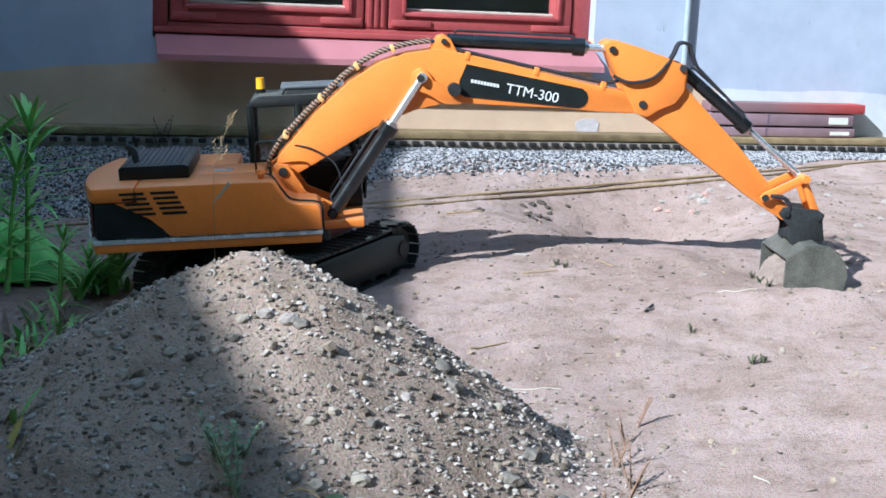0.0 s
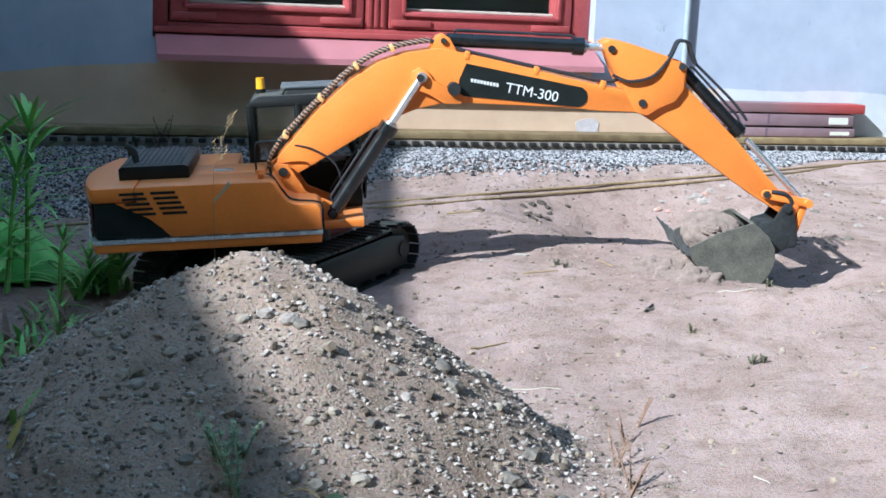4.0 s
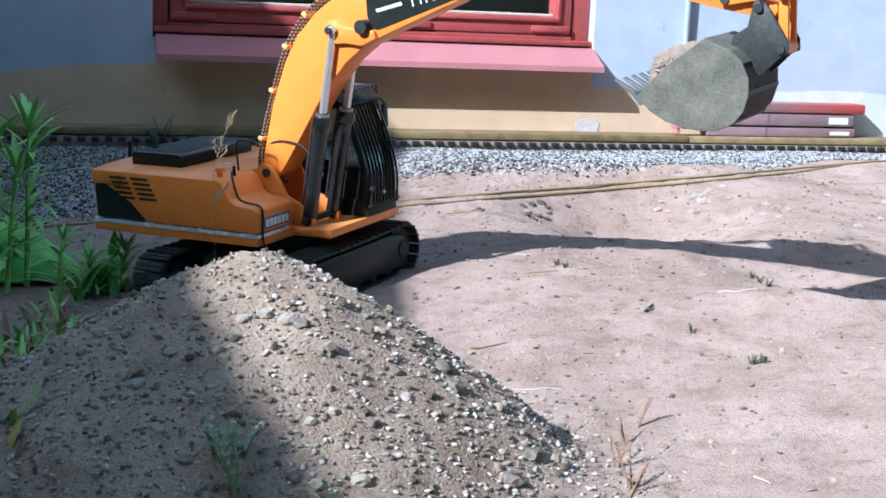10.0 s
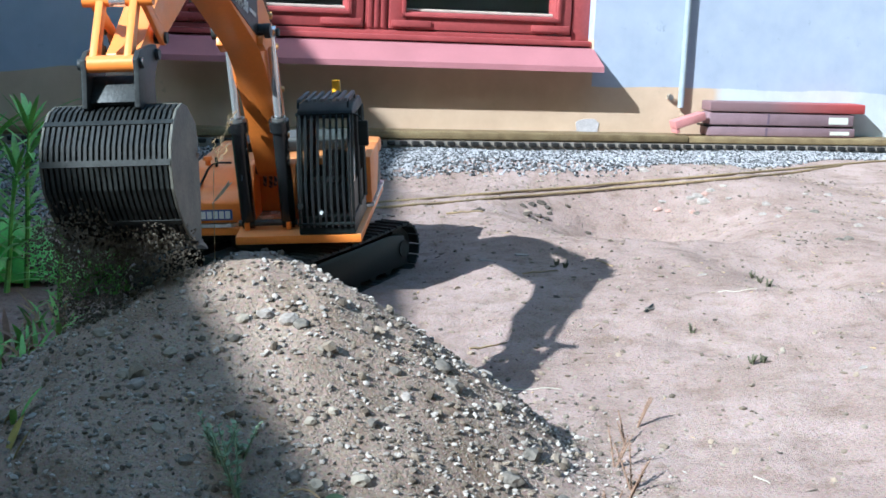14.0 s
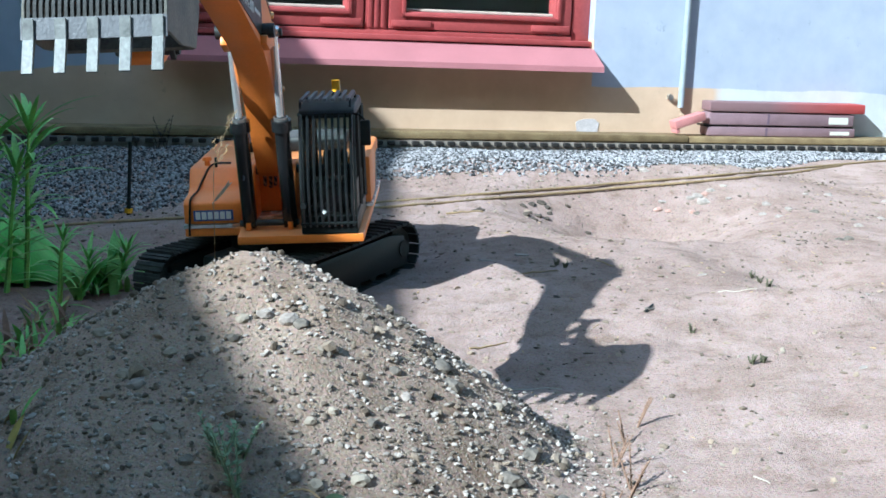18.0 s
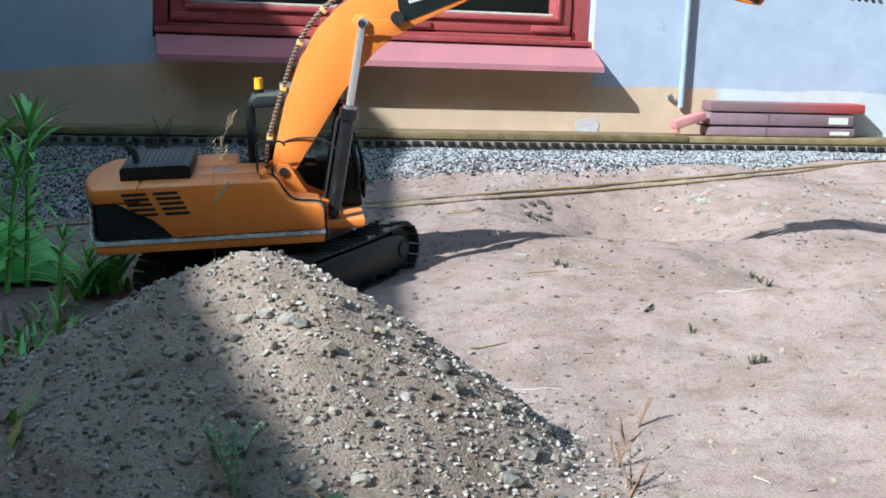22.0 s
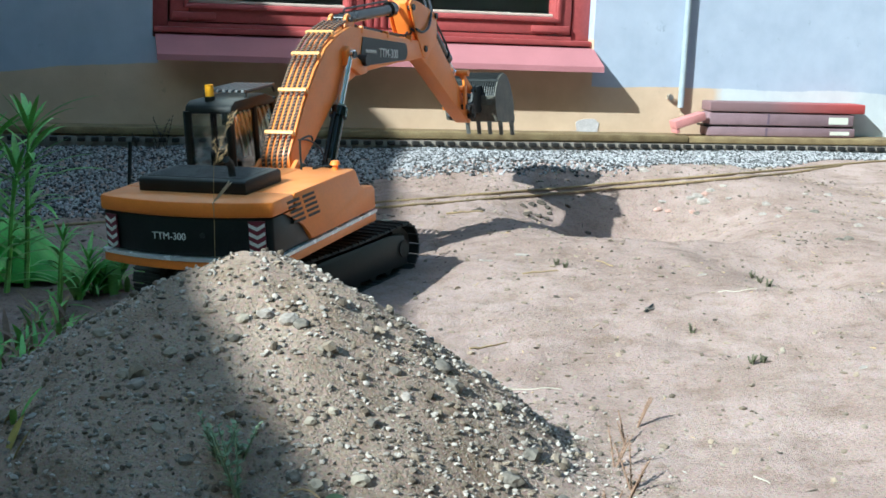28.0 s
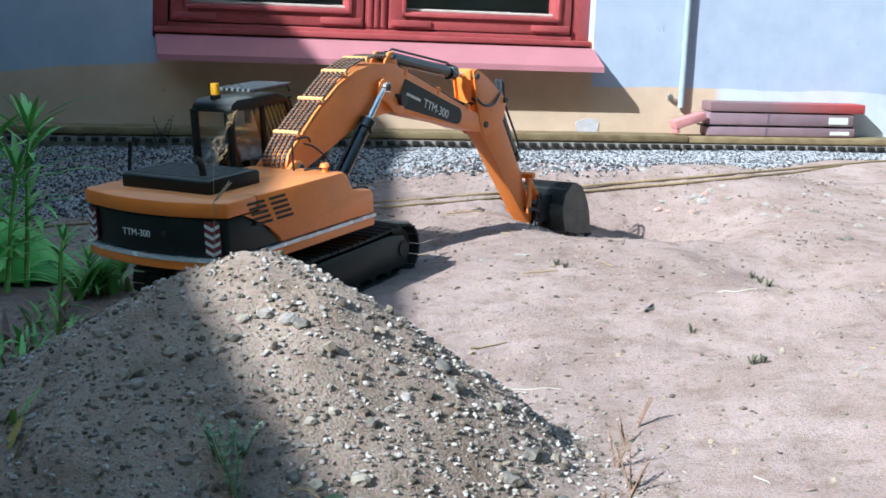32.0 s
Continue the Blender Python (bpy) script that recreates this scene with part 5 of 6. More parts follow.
# ---- excavator: its joints ----
LEAN = Matrix.Rotation(radians(2.817), 4, "X") @ Matrix.Rotation(radians(-4.388), 4, "Y")
FOOT = (0.0087, 0.1520)                 # boom foot pin, in the upper structure's x and z
MID = -0.002                            # the boom's middle plane
BOOM_LEN, STICK_LEN = 0.4491, 0.2368
BOOM_RAM_FOOT = (0.066, 0.098)
BOOM_RAM_EYE = (0.1859, 0.0819)         # on the boom
STICK_RAM_FOOT = (0.2217, 0.1189)       # on the boom
STICK_RAM_EYE = (-0.0717, 0.0305)       # on the stick
BUCKET_RAM_FOOT = (0.0137, 0.0642)      # on the stick
IDLER = (0.202, 0.0)                    # on the stick
IDLER_LEN, LINK_LEN = 0.056, 0.054
LINK_PIN = (0.0240, -0.0371)            # on the bucket

# seconds and degrees
SWING = [(0, 5.8), (8.4, 5.9), (9, -3.8), (10, -30.3), (10.5, -46.5), (11, -62.6), (11.5, -78.8), (12, -91.1), (13, -91.5), (16.5, -91.3), (18, -90), (18.5, -82), (19, -72.0), (20, -50.1), (20.5, -36.2),
         (21, -24.4), (22, 7.6), (23, 38.4), (24, 68.4), (24.5, 68.9), (28.3, 69.3), (29, 67.7), (30, 57.1), (32, 57.3)]
BOOM = [(0, 7.8), (3.5, 7.6), (5.5, 12.7), (6, 18.2), (7, 29.2), (8, 34.0), (9, 34.4), (11, 34.2), (13, 35.3), (18, 35.4), (21, 35.4), (23, 35.2), (24, 33.0), (25, 26.6), (25.5, 17.1), (27.5, 8.7), (28, 13.5), (29, 14.9), (30, 15.1), (31, 8.1), (31.3, 4.7), (32, -1.1)]
STICK = [(0, -38.5), (3, -38.3), (5.5, -34.2), (6, -27.9), (7, -17.0), (8, -14.2), (11, -14.0), (12, -16.4), (18, -15.3), (20, -15.7), (22, -18.5), (25, -19.0), (25.5, -28.6), (27.5, -37.5), (28, -33.4), (29, -31.4), (30, -31.2), (31, -38.2), (31.3, -42.2), (32, -50.9)]
BUCKET_TURN = [(0, 47.9), (1, 8.2), (3, -22), (5.5, -25.7), (6, -11.4), (7, -8.6), (8, -5), (10, -3), (12, -4), (12.6, -3), (13, 5), (13.2, 14), (13.5, 29), (14, 54.6), (14.5, 72), (16.3, 149), (18, 150), (20, 150.4), (23, 143.5), (25, 143.3), (25.5, 135.6), (27.5, 126.5), (28, 129.8), (30, 132), (31, 125.4), (31.3, 124), (32, 123.5)]


def along(table, t):
    """A value of a table of (seconds, value) at t, gliding, with no overshoot."""
    n = len(table)
    if t <= table[0][0]:
        return table[0][1]
    if t >= table[-1][0]:
        return table[-1][1]
    i = max(k for k in range(n - 1) if table[k][0] <= t)

    def slope(k):
        if k == 0 or k == n - 1:
            return 0.0
        a = (table[k][1] - table[k - 1][1]) / (table[k][0] - table[k - 1][0])
        b = (table[k + 1][1] - table[k][1]) / (table[k + 1][0] - table[k][0])
        return 0.0 if a * b <= 0 else 2 * a * b / (a + b)
    (t0, v0), (t1, v1) = table[i], table[i + 1]
    h = t1 - t0
    u = (t - t0) / h
    return (2 * u ** 3 - 3 * u ** 2 + 1) * v0 + (u ** 3 - 2 * u ** 2 + u) * h * slope(i) + (3 * u ** 2 - 2 * u ** 3) * v1 + (u ** 3 - u ** 2) * h * slope(i + 1)


def turned(p, deg, o=(0.0, 0.0)):
    c, s = math.cos(radians(deg)), math.sin(radians(deg))
    return (o[0] + p[0] * c - p[1] * s, o[1] + p[0] * s + p[1] * c)


def at_joint(swing, p, deg, y=MID):
    """A part's pose in the machine's space: at (x, z) of the arm's plane, turned by deg in it."""
    return Matrix.Rotation(radians(swing), 4, "Z") @ Matrix.Translation((p[0], y, p[1])) @ Matrix.Rotation(radians(-deg), 4, "Y")


def joints(t):
    """The poses of all moving parts at t."""
    sw, bo, st, bu = (along(k, t) for k in (SWING, BOOM, STICK, BUCKET_TURN))
    tip = turned((BOOM_LEN, 0), bo, FOOT)
    wrist = turned((STICK_LEN, 0), st, tip)
    pin = turned(LINK_PIN, bu, wrist)
    idl = turned(IDLER, st, tip)
    d = math.hypot(pin[0] - idl[0], pin[1] - idl[1])
    d = min(max(d, abs(IDLER_LEN - LINK_LEN) + 1e-4), IDLER_LEN + LINK_LEN - 1e-4)
    a = (IDLER_LEN ** 2 - LINK_LEN ** 2 + d * d) / (2 * d)
    h = math.sqrt(max(0.0, IDLER_LEN ** 2 - a * a))
    ux, uz = (pin[0] - idl[0]) / d, (pin[1] - idl[1]) / d
    knee = (idl[0] + ux * a - uz * h, idl[1] + uz * a + ux * h)
    ang = lambda p, q: math.degrees(math.atan2(q[1] - p[1], q[0] - p[0]))
    be, sf, se, bf = turned(BOOM_RAM_EYE, bo, FOOT), turned(STICK_RAM_FOOT, bo, FOOT), turned(STICK_RAM_EYE, st, tip), turned(BUCKET_RAM_FOOT, st, tip)
    out = {"upper": at_joint(sw, (0, 0), 0, 0.0), "boom": at_joint(sw, FOOT, bo), "stick": at_joint(sw, tip, st), "bucket": at_joint(sw, wrist, bu),
           "idler": at_joint(sw, idl, ang(idl, knee)), "link": at_joint(sw, knee, ang(knee, pin))}
    for n, y in (("near", MID - 0.024), ("far", MID + 0.024)):
        out["boom_barrel_" + n] = at_joint(sw, BOOM_RAM_FOOT, ang(BOOM_RAM_FOOT, be), y)
        out["boom_rod_" + n] = at_joint(sw, be, ang(BOOM_RAM_FOOT, be), y)
    out["stick_barrel"], out["stick_rod"] = at_joint(sw, sf, ang(sf, se)), at_joint(sw, se, ang(sf, se))
    out["bucket_barrel"], out["bucket_rod"] = at_joint(sw, bf, ang(bf, knee)), at_joint(sw, knee, ang(bf, knee))
    return out


# ---- excavator: its parts ----
BADGE_BLUE = material("blue_print", (0.05, 0.10, 0.30), 0.5, dark=0.8, light=1.2, bump=0.0)
excavator = tagged(new("excavator"), "orange and black radio-controlled model excavator with a grey sieve bucket", "model excavator")
excavator.matrix_basis = LEAN


def build_undercarriage():
    turn = pose(0, 0, 0, 0, 0, 60)
    bm = box(-0.10, 0.10, -0.045, 0.045, 0.022, 0.060, 0.006)
    rod((0, 0, 0.058), (0, 0, 0.0795), 0.062, bm, 24)
    under = part("undercarriage", bm, BLACK, excavator, m=turn, smooth=True)
    L, R, base = 0.150, 0.0315, 0.0
    for side in (-0.086, 0.086):
        frame_bm = slab([(-0.13, 0.010), (0.13, 0.010), (0.125, 0.05), (0.09, 0.056), (-0.09, 0.056), (-0.125, 0.05)], side - 0.0175, side + 0.0175, 0.003)
        rail = part("track_frame", frame_bm, BLACK, excavator, m=turn, smooth=True)
        for x, name in ((-L + 0.030, "sprocket"), (L - 0.030, "idler_wheel")):
            bm = rod((x, side - 0.010, 0.0325), (x, side + 0.010, 0.0325), 0.0265, n=24)
            rod((x, side - 0.019, 0.0325), (x, side + 0.019, 0.0325), 0.011, bm, 16)
            if name == "sprocket":
                for k in range(12):
                    a = 6.2832 * k / 12
                    rod((x + 0.022 * math.cos(a), side - 0.004, 0.0325 + 0.022 * math.sin(a)), (x + 0.0295 * math.cos(a), side - 0.004, 0.0325 + 0.0295 * math.sin(a)), 0.003, bm, 6)
            part(name, bm, RUBBER, rail, smooth=True)
        for k in range(6):
            x = -0.088 + k * 0.0352
            part("roller", rod((x, side - 0.014, 0.0135), (x, side + 0.014, 0.0135), 0.0085, n=14), RUBBER, rail, smooth=True)
        # the chain of shoes
        own = box(-0.0062, 0.0062, -0.0215, 0.0215, -0.0015, 0.0015, 0.0006)
        box(-0.0058, -0.0040, -0.0215, 0.0215, 0.001, 0.0034, 0, own)
        box(0.0005, 0.0018, -0.0215, 0.0215, 0.001, 0.0028, 0, own)
        shoe = None
        half, r = L - 0.030, 0.0315
        total = 4 * half + 2 * math.pi * r
        n = 48
        for k in range(n):
            s = total * k / n
            if s < 2 * half:
                x, z, a = -half + s, 0.0325 + r, 0.0
                z -= 0.002 * math.sin(math.pi * s / (2 * half))
            elif s < 2 * half + math.pi * r:
                u = (s - 2 * half) / r
                x, z, a = half + r * math.sin(u), 0.0325 + r * math.cos(u), u
            elif s < 4 * half + math.pi * r:
                x, z, a = half - (s - 2 * half - math.pi * r), 0.0325 - r, math.pi
            else:
                u = math.pi + (s - 4 * half - math.pi * r) / r
                x, z, a = -half + r * math.sin(u), 0.0325 + r * math.cos(u), u
            m = Matrix.Translation((x, side, z)) @ Matrix.Rotation(a, 4, "Y")
            if shoe is None:
                shoe = part("track_shoe", own, RUBBER, rail, m=m)
            else:
                again(shoe, m, rail)
    return under


def build_upper():
    up = new("upper_structure")
    up.parent = excavator
    W0, W1 = -0.108, 0.112
    # rear outline, bulging in the middle
    rear = [(-0.208 - 0.020 * (1 - ((y - 0.002) / 0.110) ** 2), y) for y in np.linspace(W1, W0, 13)]
    plan = [(0.052, W0), (0.052, -0.040), (0.104, -0.036), (0.104, W1)] + rear
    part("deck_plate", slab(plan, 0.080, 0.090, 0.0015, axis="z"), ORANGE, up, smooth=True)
    # silver strip round the skirt
    grow = [(x - 0.0012 if x < -0.1 else x, y + (0.0012 if y > 0 else -0.0012)) for x, y in rear]
    part("trim_strip", slab([(0.0535, W0 - 0.0012), (0.0535, -0.05)] + [(0.0, 0.0)] + [(-0.05, W1 + 0.0012)] + grow, 0.0905, 0.0945, axis="z"), SILVER, up)
    # right-hand housing with its nose
    hull = [(0.0530, 0.0955), (0.0530, 0.1205), (0.047, 0.1255), (0.022, 0.128), (0.012, 0.133), (0.0015, 0.152), (-0.004, 0.1555), (-0.158, 0.1565), (-0.158, 0.136), (-0.121, 0.0955)]
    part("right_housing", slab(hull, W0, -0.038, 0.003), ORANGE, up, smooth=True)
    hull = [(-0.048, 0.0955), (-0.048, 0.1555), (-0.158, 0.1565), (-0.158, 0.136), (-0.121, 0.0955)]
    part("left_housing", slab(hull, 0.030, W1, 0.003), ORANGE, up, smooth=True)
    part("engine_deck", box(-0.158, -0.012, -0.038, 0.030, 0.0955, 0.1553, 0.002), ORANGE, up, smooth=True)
    # counterweight: black below, an orange cap above
    inner = [(x + 0.0025, y * 0.975) for x, y in rear]
    bm = slab([(-0.1225, inner[-1][1])] + [(-0.1225, inner[0][1])] + inner, 0.0955, 0.138, 0.002, axis="z")
    for v in bm.verts:                                   # the slanting joint with the housings
        if v.co.x > -0.148:
            v.co.x -= 0.036 * (v.co.z - 0.0955) / 0.0425
    part("counterweight", bm, BLACK, up, "glossy black counterweight", smooth=True)
    bm = slab([(-0.1585, W0)] + [(-0.1585, W1)] + rear, 0.1385, 0.1565, 0.004, axis="z")
    part("counterweight_cap", bm, ORANGE, up, smooth=True)
    # louvres
    for gx in (-0.1765, -0.1410):
        for k in range(5):
            z, x = 0.1500 - k * 0.0060, gx + k * 0.0030
            shape = [(x, z), (x + 0.028, z), (x + 0.0286, z - 0.0031), (x + 0.0006, z - 0.0031)]
            part("louvre", slab(shape, W0 - 0.0005, W0 + 0.0015), BLACK, up)
    part("louvre_panel", slab([(-0.181, 0.1381), (-0.158, 0.1381), (-0.158, 0.1363), (-0.123, 0.1), (-0.143, 0.118)], W0, W0 + 0.004), ORANGE, up)
    # engine hood
    bm = slab([(-0.182, 0.156), (-0.182, 0.1700), (-0.178, 0.1725), (-0.106, 0.1725), (-0.100, 0.1700), (-0.100, 0.156)], -0.061, 0.076, 0.0015)
    part("engine_hood", bm, DUSTY_SHEEN_BLACK, up, "flat black engine hood", smooth=True)
    for k in range(11):
        x = -0.175 + k * 0.0063
        part("hood_rib", box(x, x + 0.0028, -0.053, 0.068, 0.1723, 0.1736, 0.0003), HOOD_RIB, up, smooth=True)
    part("exhaust_pipe", tube(smooth_line([(-0.164, -0.035, 0.172), (-0.165, -0.035, 0.182), (-0.168, -0.035, 0.189), (-0.175, -0.035, 0.194)], 5), 0.0042, n=10), RUBBER, up, smooth=True)
    # chevron plates and the lettering at the rear
    for y in (-0.090, 0.094):
        xr = -0.208 - 0.020 * (1 - ((y - 0.002) / 0.110) ** 2)
        tilt = math.degrees(math.atan2(2 * 0.020 * (y - 0.002) / 0.110 ** 2, 1))
        base = pose(xr + 0.0008, y, 0.117, 0, 0, -tilt)
        plate = part("chevron_plate", box(-0.0012, 0.0006, -0.009, 0.009, -0.0185, 0.0185), REDWHITE, up, "dark red plate with white chevrons", m=base)
        for k in range(4):
            z = -0.0145 + k * 0.0092
            bm = bmesh.new()
            for sgn in (-1, 1):
                slab([(0.0, z - 0.0012), (0.0, z - 0.0052), (sgn * 0.0088, z - 0.0005), (sgn * 0.0088, z + 0.0035)], -0.0018, -0.0012, bm=bm, axis="x")
            part("chevron", bm, WHITE, plate)
    t = lettering("TTM-300", 0.0112, WHITE)
    t.parent = up
    t.matrix_basis = Matrix(((0, 0, -1, -0.2268), (-1, 0, 0, 0.012), (0, 1, 0, 0.117), (0, 0, 0, 1)))
    part("rear_lamp", rod((-0.2275, -0.030, 0.120), (-0.2255, -0.030, 0.120), 0.003, n=12), BUCKET_DARK, up)
    # small fittings on the deck
    part("filler_cap", rod((-0.015, -0.088, 0.155), (-0.015, -0.088, 0.162), 0.0035, n=12), ORANGE, up, smooth=True)
    part("cap_top", rod((-0.015, -0.088, 0.162), (-0.015, -0.088, 0.1665), 0.0065, n=14, r2=0.005), ORANGE, up, smooth=True)
    part("tank_peg", rod((-0.004, -0.075, 0.155), (-0.004, -0.075, 0.167), 0.0018, n=8), BLACK, up)
    part("deck_label", box(-0.075, -0.052, -0.020, -0.008, 0.1553, 0.1558), SILVER, up)
    part("nose_badge", box(0.0528, 0.0536, -0.096, -0.048, 0.0995, 0.1125), BADGE_BLUE, up, "blue name plate")
    for k in range(6):
        part("badge_mark", box(0.0534, 0.0541, -0.0935 + k * 0.0074, -0.0877 + k * 0.0074, 0.1015, 0.1106), WHITE, up)
    # boom bracket: two cheeks
    for y in (MID - 0.028, MID + 0.022):
        part("boom_bracket", slab([(-0.030, 0.0955), (-0.018, 0.150), (0.002, 0.163), (0.016, 0.160), (0.036, 0.125), (0.074, 0.108), (0.076, 0.0905), (-0.030, 0.0905)], y, y + 0.006, 0.0015), ORANGE, up, smooth=True)
    part("boom_pin", rod((FOOT[0], MID - 0.031, FOOT[1]), (FOOT[0], MID + 0.031, FOOT[1]), 0.0055, n=14), BUCKET_DARK, up, smooth=True)
    part("ram_pin", rod((0.066, MID - 0.036, 0.098), (0.066, MID + 0.034, 0.098), 0.004, n=12), BUCKET_DARK, up, smooth=True)
    # hand rail beside the boom foot
    part("handrail", tube(smooth_line([(-0.022, -0.046, 0.155), (-0.022, -0.046, 0.186), (-0.016, -0.046, 0.192), (0.006, -0.046, 0.192), (0.012, -0.046, 0.186)], 5), 0.0013, n=6), BLACK, up)
    part("loose_cable", tube(smooth_line([(-0.020, -0.060, 0.157), (-0.004, -0.080, 0.158), (0.008, -0.090, 0.143), (0.020, -0.095, 0.131), (0.048, -0.098, 0.1275), (0.0545, -0.099, 0.120), (0.0545, -0.101, 0.098), (0.0560, -0.102, 0.082)], 6), 0.0013, n=6), BLACK, up, "thin black cable hanging down the nose", smooth=True)
    build_cab(up)
    return up


def build_cab(up):
    before = set(up.children)
    y0, y1 = 0.040, 0.106
    side = [(-0.042, 0.0955), (-0.044, 0.225), (-0.036, 0.234), (0.0500, 0.234), (0.0680, 0.225), (0.0900, 0.150), (0.0930, 0.125), (0.0930, 0.0955)]
    # corner posts, floor and roof of the shell
    bm = slab([(-0.044, 0.222), (-0.040, 0.232), (-0.030, 0.237), (0.0460, 0.237), (0.0640, 0.231), (0.0690, 0.222)], y0, y1, 0.003)
    part("cab_roof", bm, DUSTY_SHEEN_BLACK, up, "glossy black cab roof", smooth=True)
    part("cab_floor", box(-0.043, 0.094, y0, y1, 0.0905, 0.112, 0.002), BLACK, up, smooth=True)
    for y in (y0 + 0.0035, y1 - 0.0035):
        part("rear_post", tube([(-0.040, y, 0.11), (-0.041, y, 0.225)], 0.0056, n=8), BLACK, up, smooth=True)
        part("door_post", tube([(0.020, y, 0.11), (0.018, y, 0.225)], 0.0046, n=8), BLACK, up, smooth=True)
        part("front_post", tube(smooth_line([(0.0890, y, 0.11), (0.0900, y, 0.135), (0.0840, y, 0.168), (0.0640, y, 0.226)], 5), 0.0038, n=8), BLACK, up, smooth=True)
        part("cab_side_panel", box(-0.040, 0.088, y - 0.0012, y + 0.0012, 0.11, 0.146), BLACK, up)
    part("cab_rear_panel", box(-0.043, -0.040, y0, y1, 0.11, 0.150), BLACK, up)
    part("rear_window", box(-0.0425, -0.0405, y0 + 0.006, y1 - 0.006, 0.152, 0.220), CAB_GLASS, up)
    for y in (y0 + 0.003, y1 - 0.003):
        part("side_window", slab([(-0.036, 0.140), (-0.037, 0.220), (0.015, 0.220), (0.016, 0.140)], y - 0.0006, y + 0.0006), CAB_GLASS, up)
        part("door_window", slab([(0.023, 0.140), (0.022, 0.220), (0.0640, 0.220), (0.0860, 0.150), (0.0870, 0.140)], y - 0.0006, y + 0.0006), CAB_GLASS, up)
    part("windscreen", slab([(0.0860, 0.116), (0.0875, 0.135), (0.0815, 0.168), (0.0620, 0.222), (0.0605, 0.222), (0.0800, 0.168), (0.0860, 0.135), (0.0845, 0.116)], y0 + 0.006, y1 - 0.006), CAB_GLASS, up)
    part("driver_seat", slab([(-0.020, 0.112), (-0.020, 0.172), (-0.012, 0.174), (-0.004, 0.140), (0.030, 0.138), (0.030, 0.112)], y0 + 0.018, y1 - 0.018, 0.004), BUCKET_DARK, up, smooth=True)
    part("control_box", box(0.040, 0.076, y0 + 0.012, y1 - 0.014, 0.112, 0.150, 0.003), BUCKET_DARK, up, smooth=True)
    # bars of the front guard
    for k in range(9):
        y = y0 + 0.004 + k * (y1 - y0 - 0.008) / 8
        part("guard_bar", tube(smooth_line([(0.0970, y, 0.100), (0.0990, y, 0.135), (0.0920, y, 0.172), (0.0710, y, 0.229)], 5), 0.0017, n=6), GUARD, up, smooth=True)
    for z, x in ((0.104, 0.0975), (0.228, 0.0715)):
        part("guard_rail", rod((x, y0, z), (x, y1, z), 0.0018, n=6), BLACK, up)
    # roof guard
    for y in (y0 + 0.004, y1 - 0.004):
        part("roof_rail", tube([(0.000, y, 0.236), (0.004, y, 0.2435), (0.0700, y, 0.2435), (0.0750, y, 0.236)], 0.0016, n=6), BLACK, up)
    for k in range(7):
        y = y0 + 0.006 + k * (y1 - y0 - 0.012) / 6
        part("roof_bar", box(-0.002, 0.078, y - 0.0021, y + 0.0021, 0.2430, 0.2465, 0.0005), ROOF_BAR, up)
    part("beacon_foot", rod((-0.017, 0.077, 0.236), (-0.017, 0.077, 0.242), 0.0065, n=14), BLACK, up, smooth=True)
    part("beacon", rod((-0.017, 0.077, 0.242), (-0.017, 0.077, 0.256), 0.0058, n=16, r2=0.0052), AMBER, up, "amber rotating beacon on the cab roof", smooth=True)
    for y, s in ((y1 + 0.010, 1),):
        part("mirror_arm", tube(smooth_line([(0.063, y1 - 0.002, 0.226), (0.072, y1 + 0.006, 0.226), (0.074, y1 + 0.012, 0.220)], 4), 0.0012, n=6), BLACK, up)
        part("mirror", box(0.071, 0.0755, y1 + 0.006, y1 + 0.018, 0.190, 0.220, 0.002), BLACK, up, smooth=True)
    part("cab_lamp", rod((0.096, y0 + 0.004, 0.126), (0.102, y0 + 0.004, 0.126), 0.0035, n=12), BUCKET_DARK, up)
    part("cab_lamp", rod((0.096, y0 + 0.028, 0.118), (0.102, y0 + 0.028, 0.118), 0.0025, n=4), WHITE, up)
    for ob in up.children:
        if ob not in before and not ob.name.startswith("beacon"):
            ob.location.x += 0.011


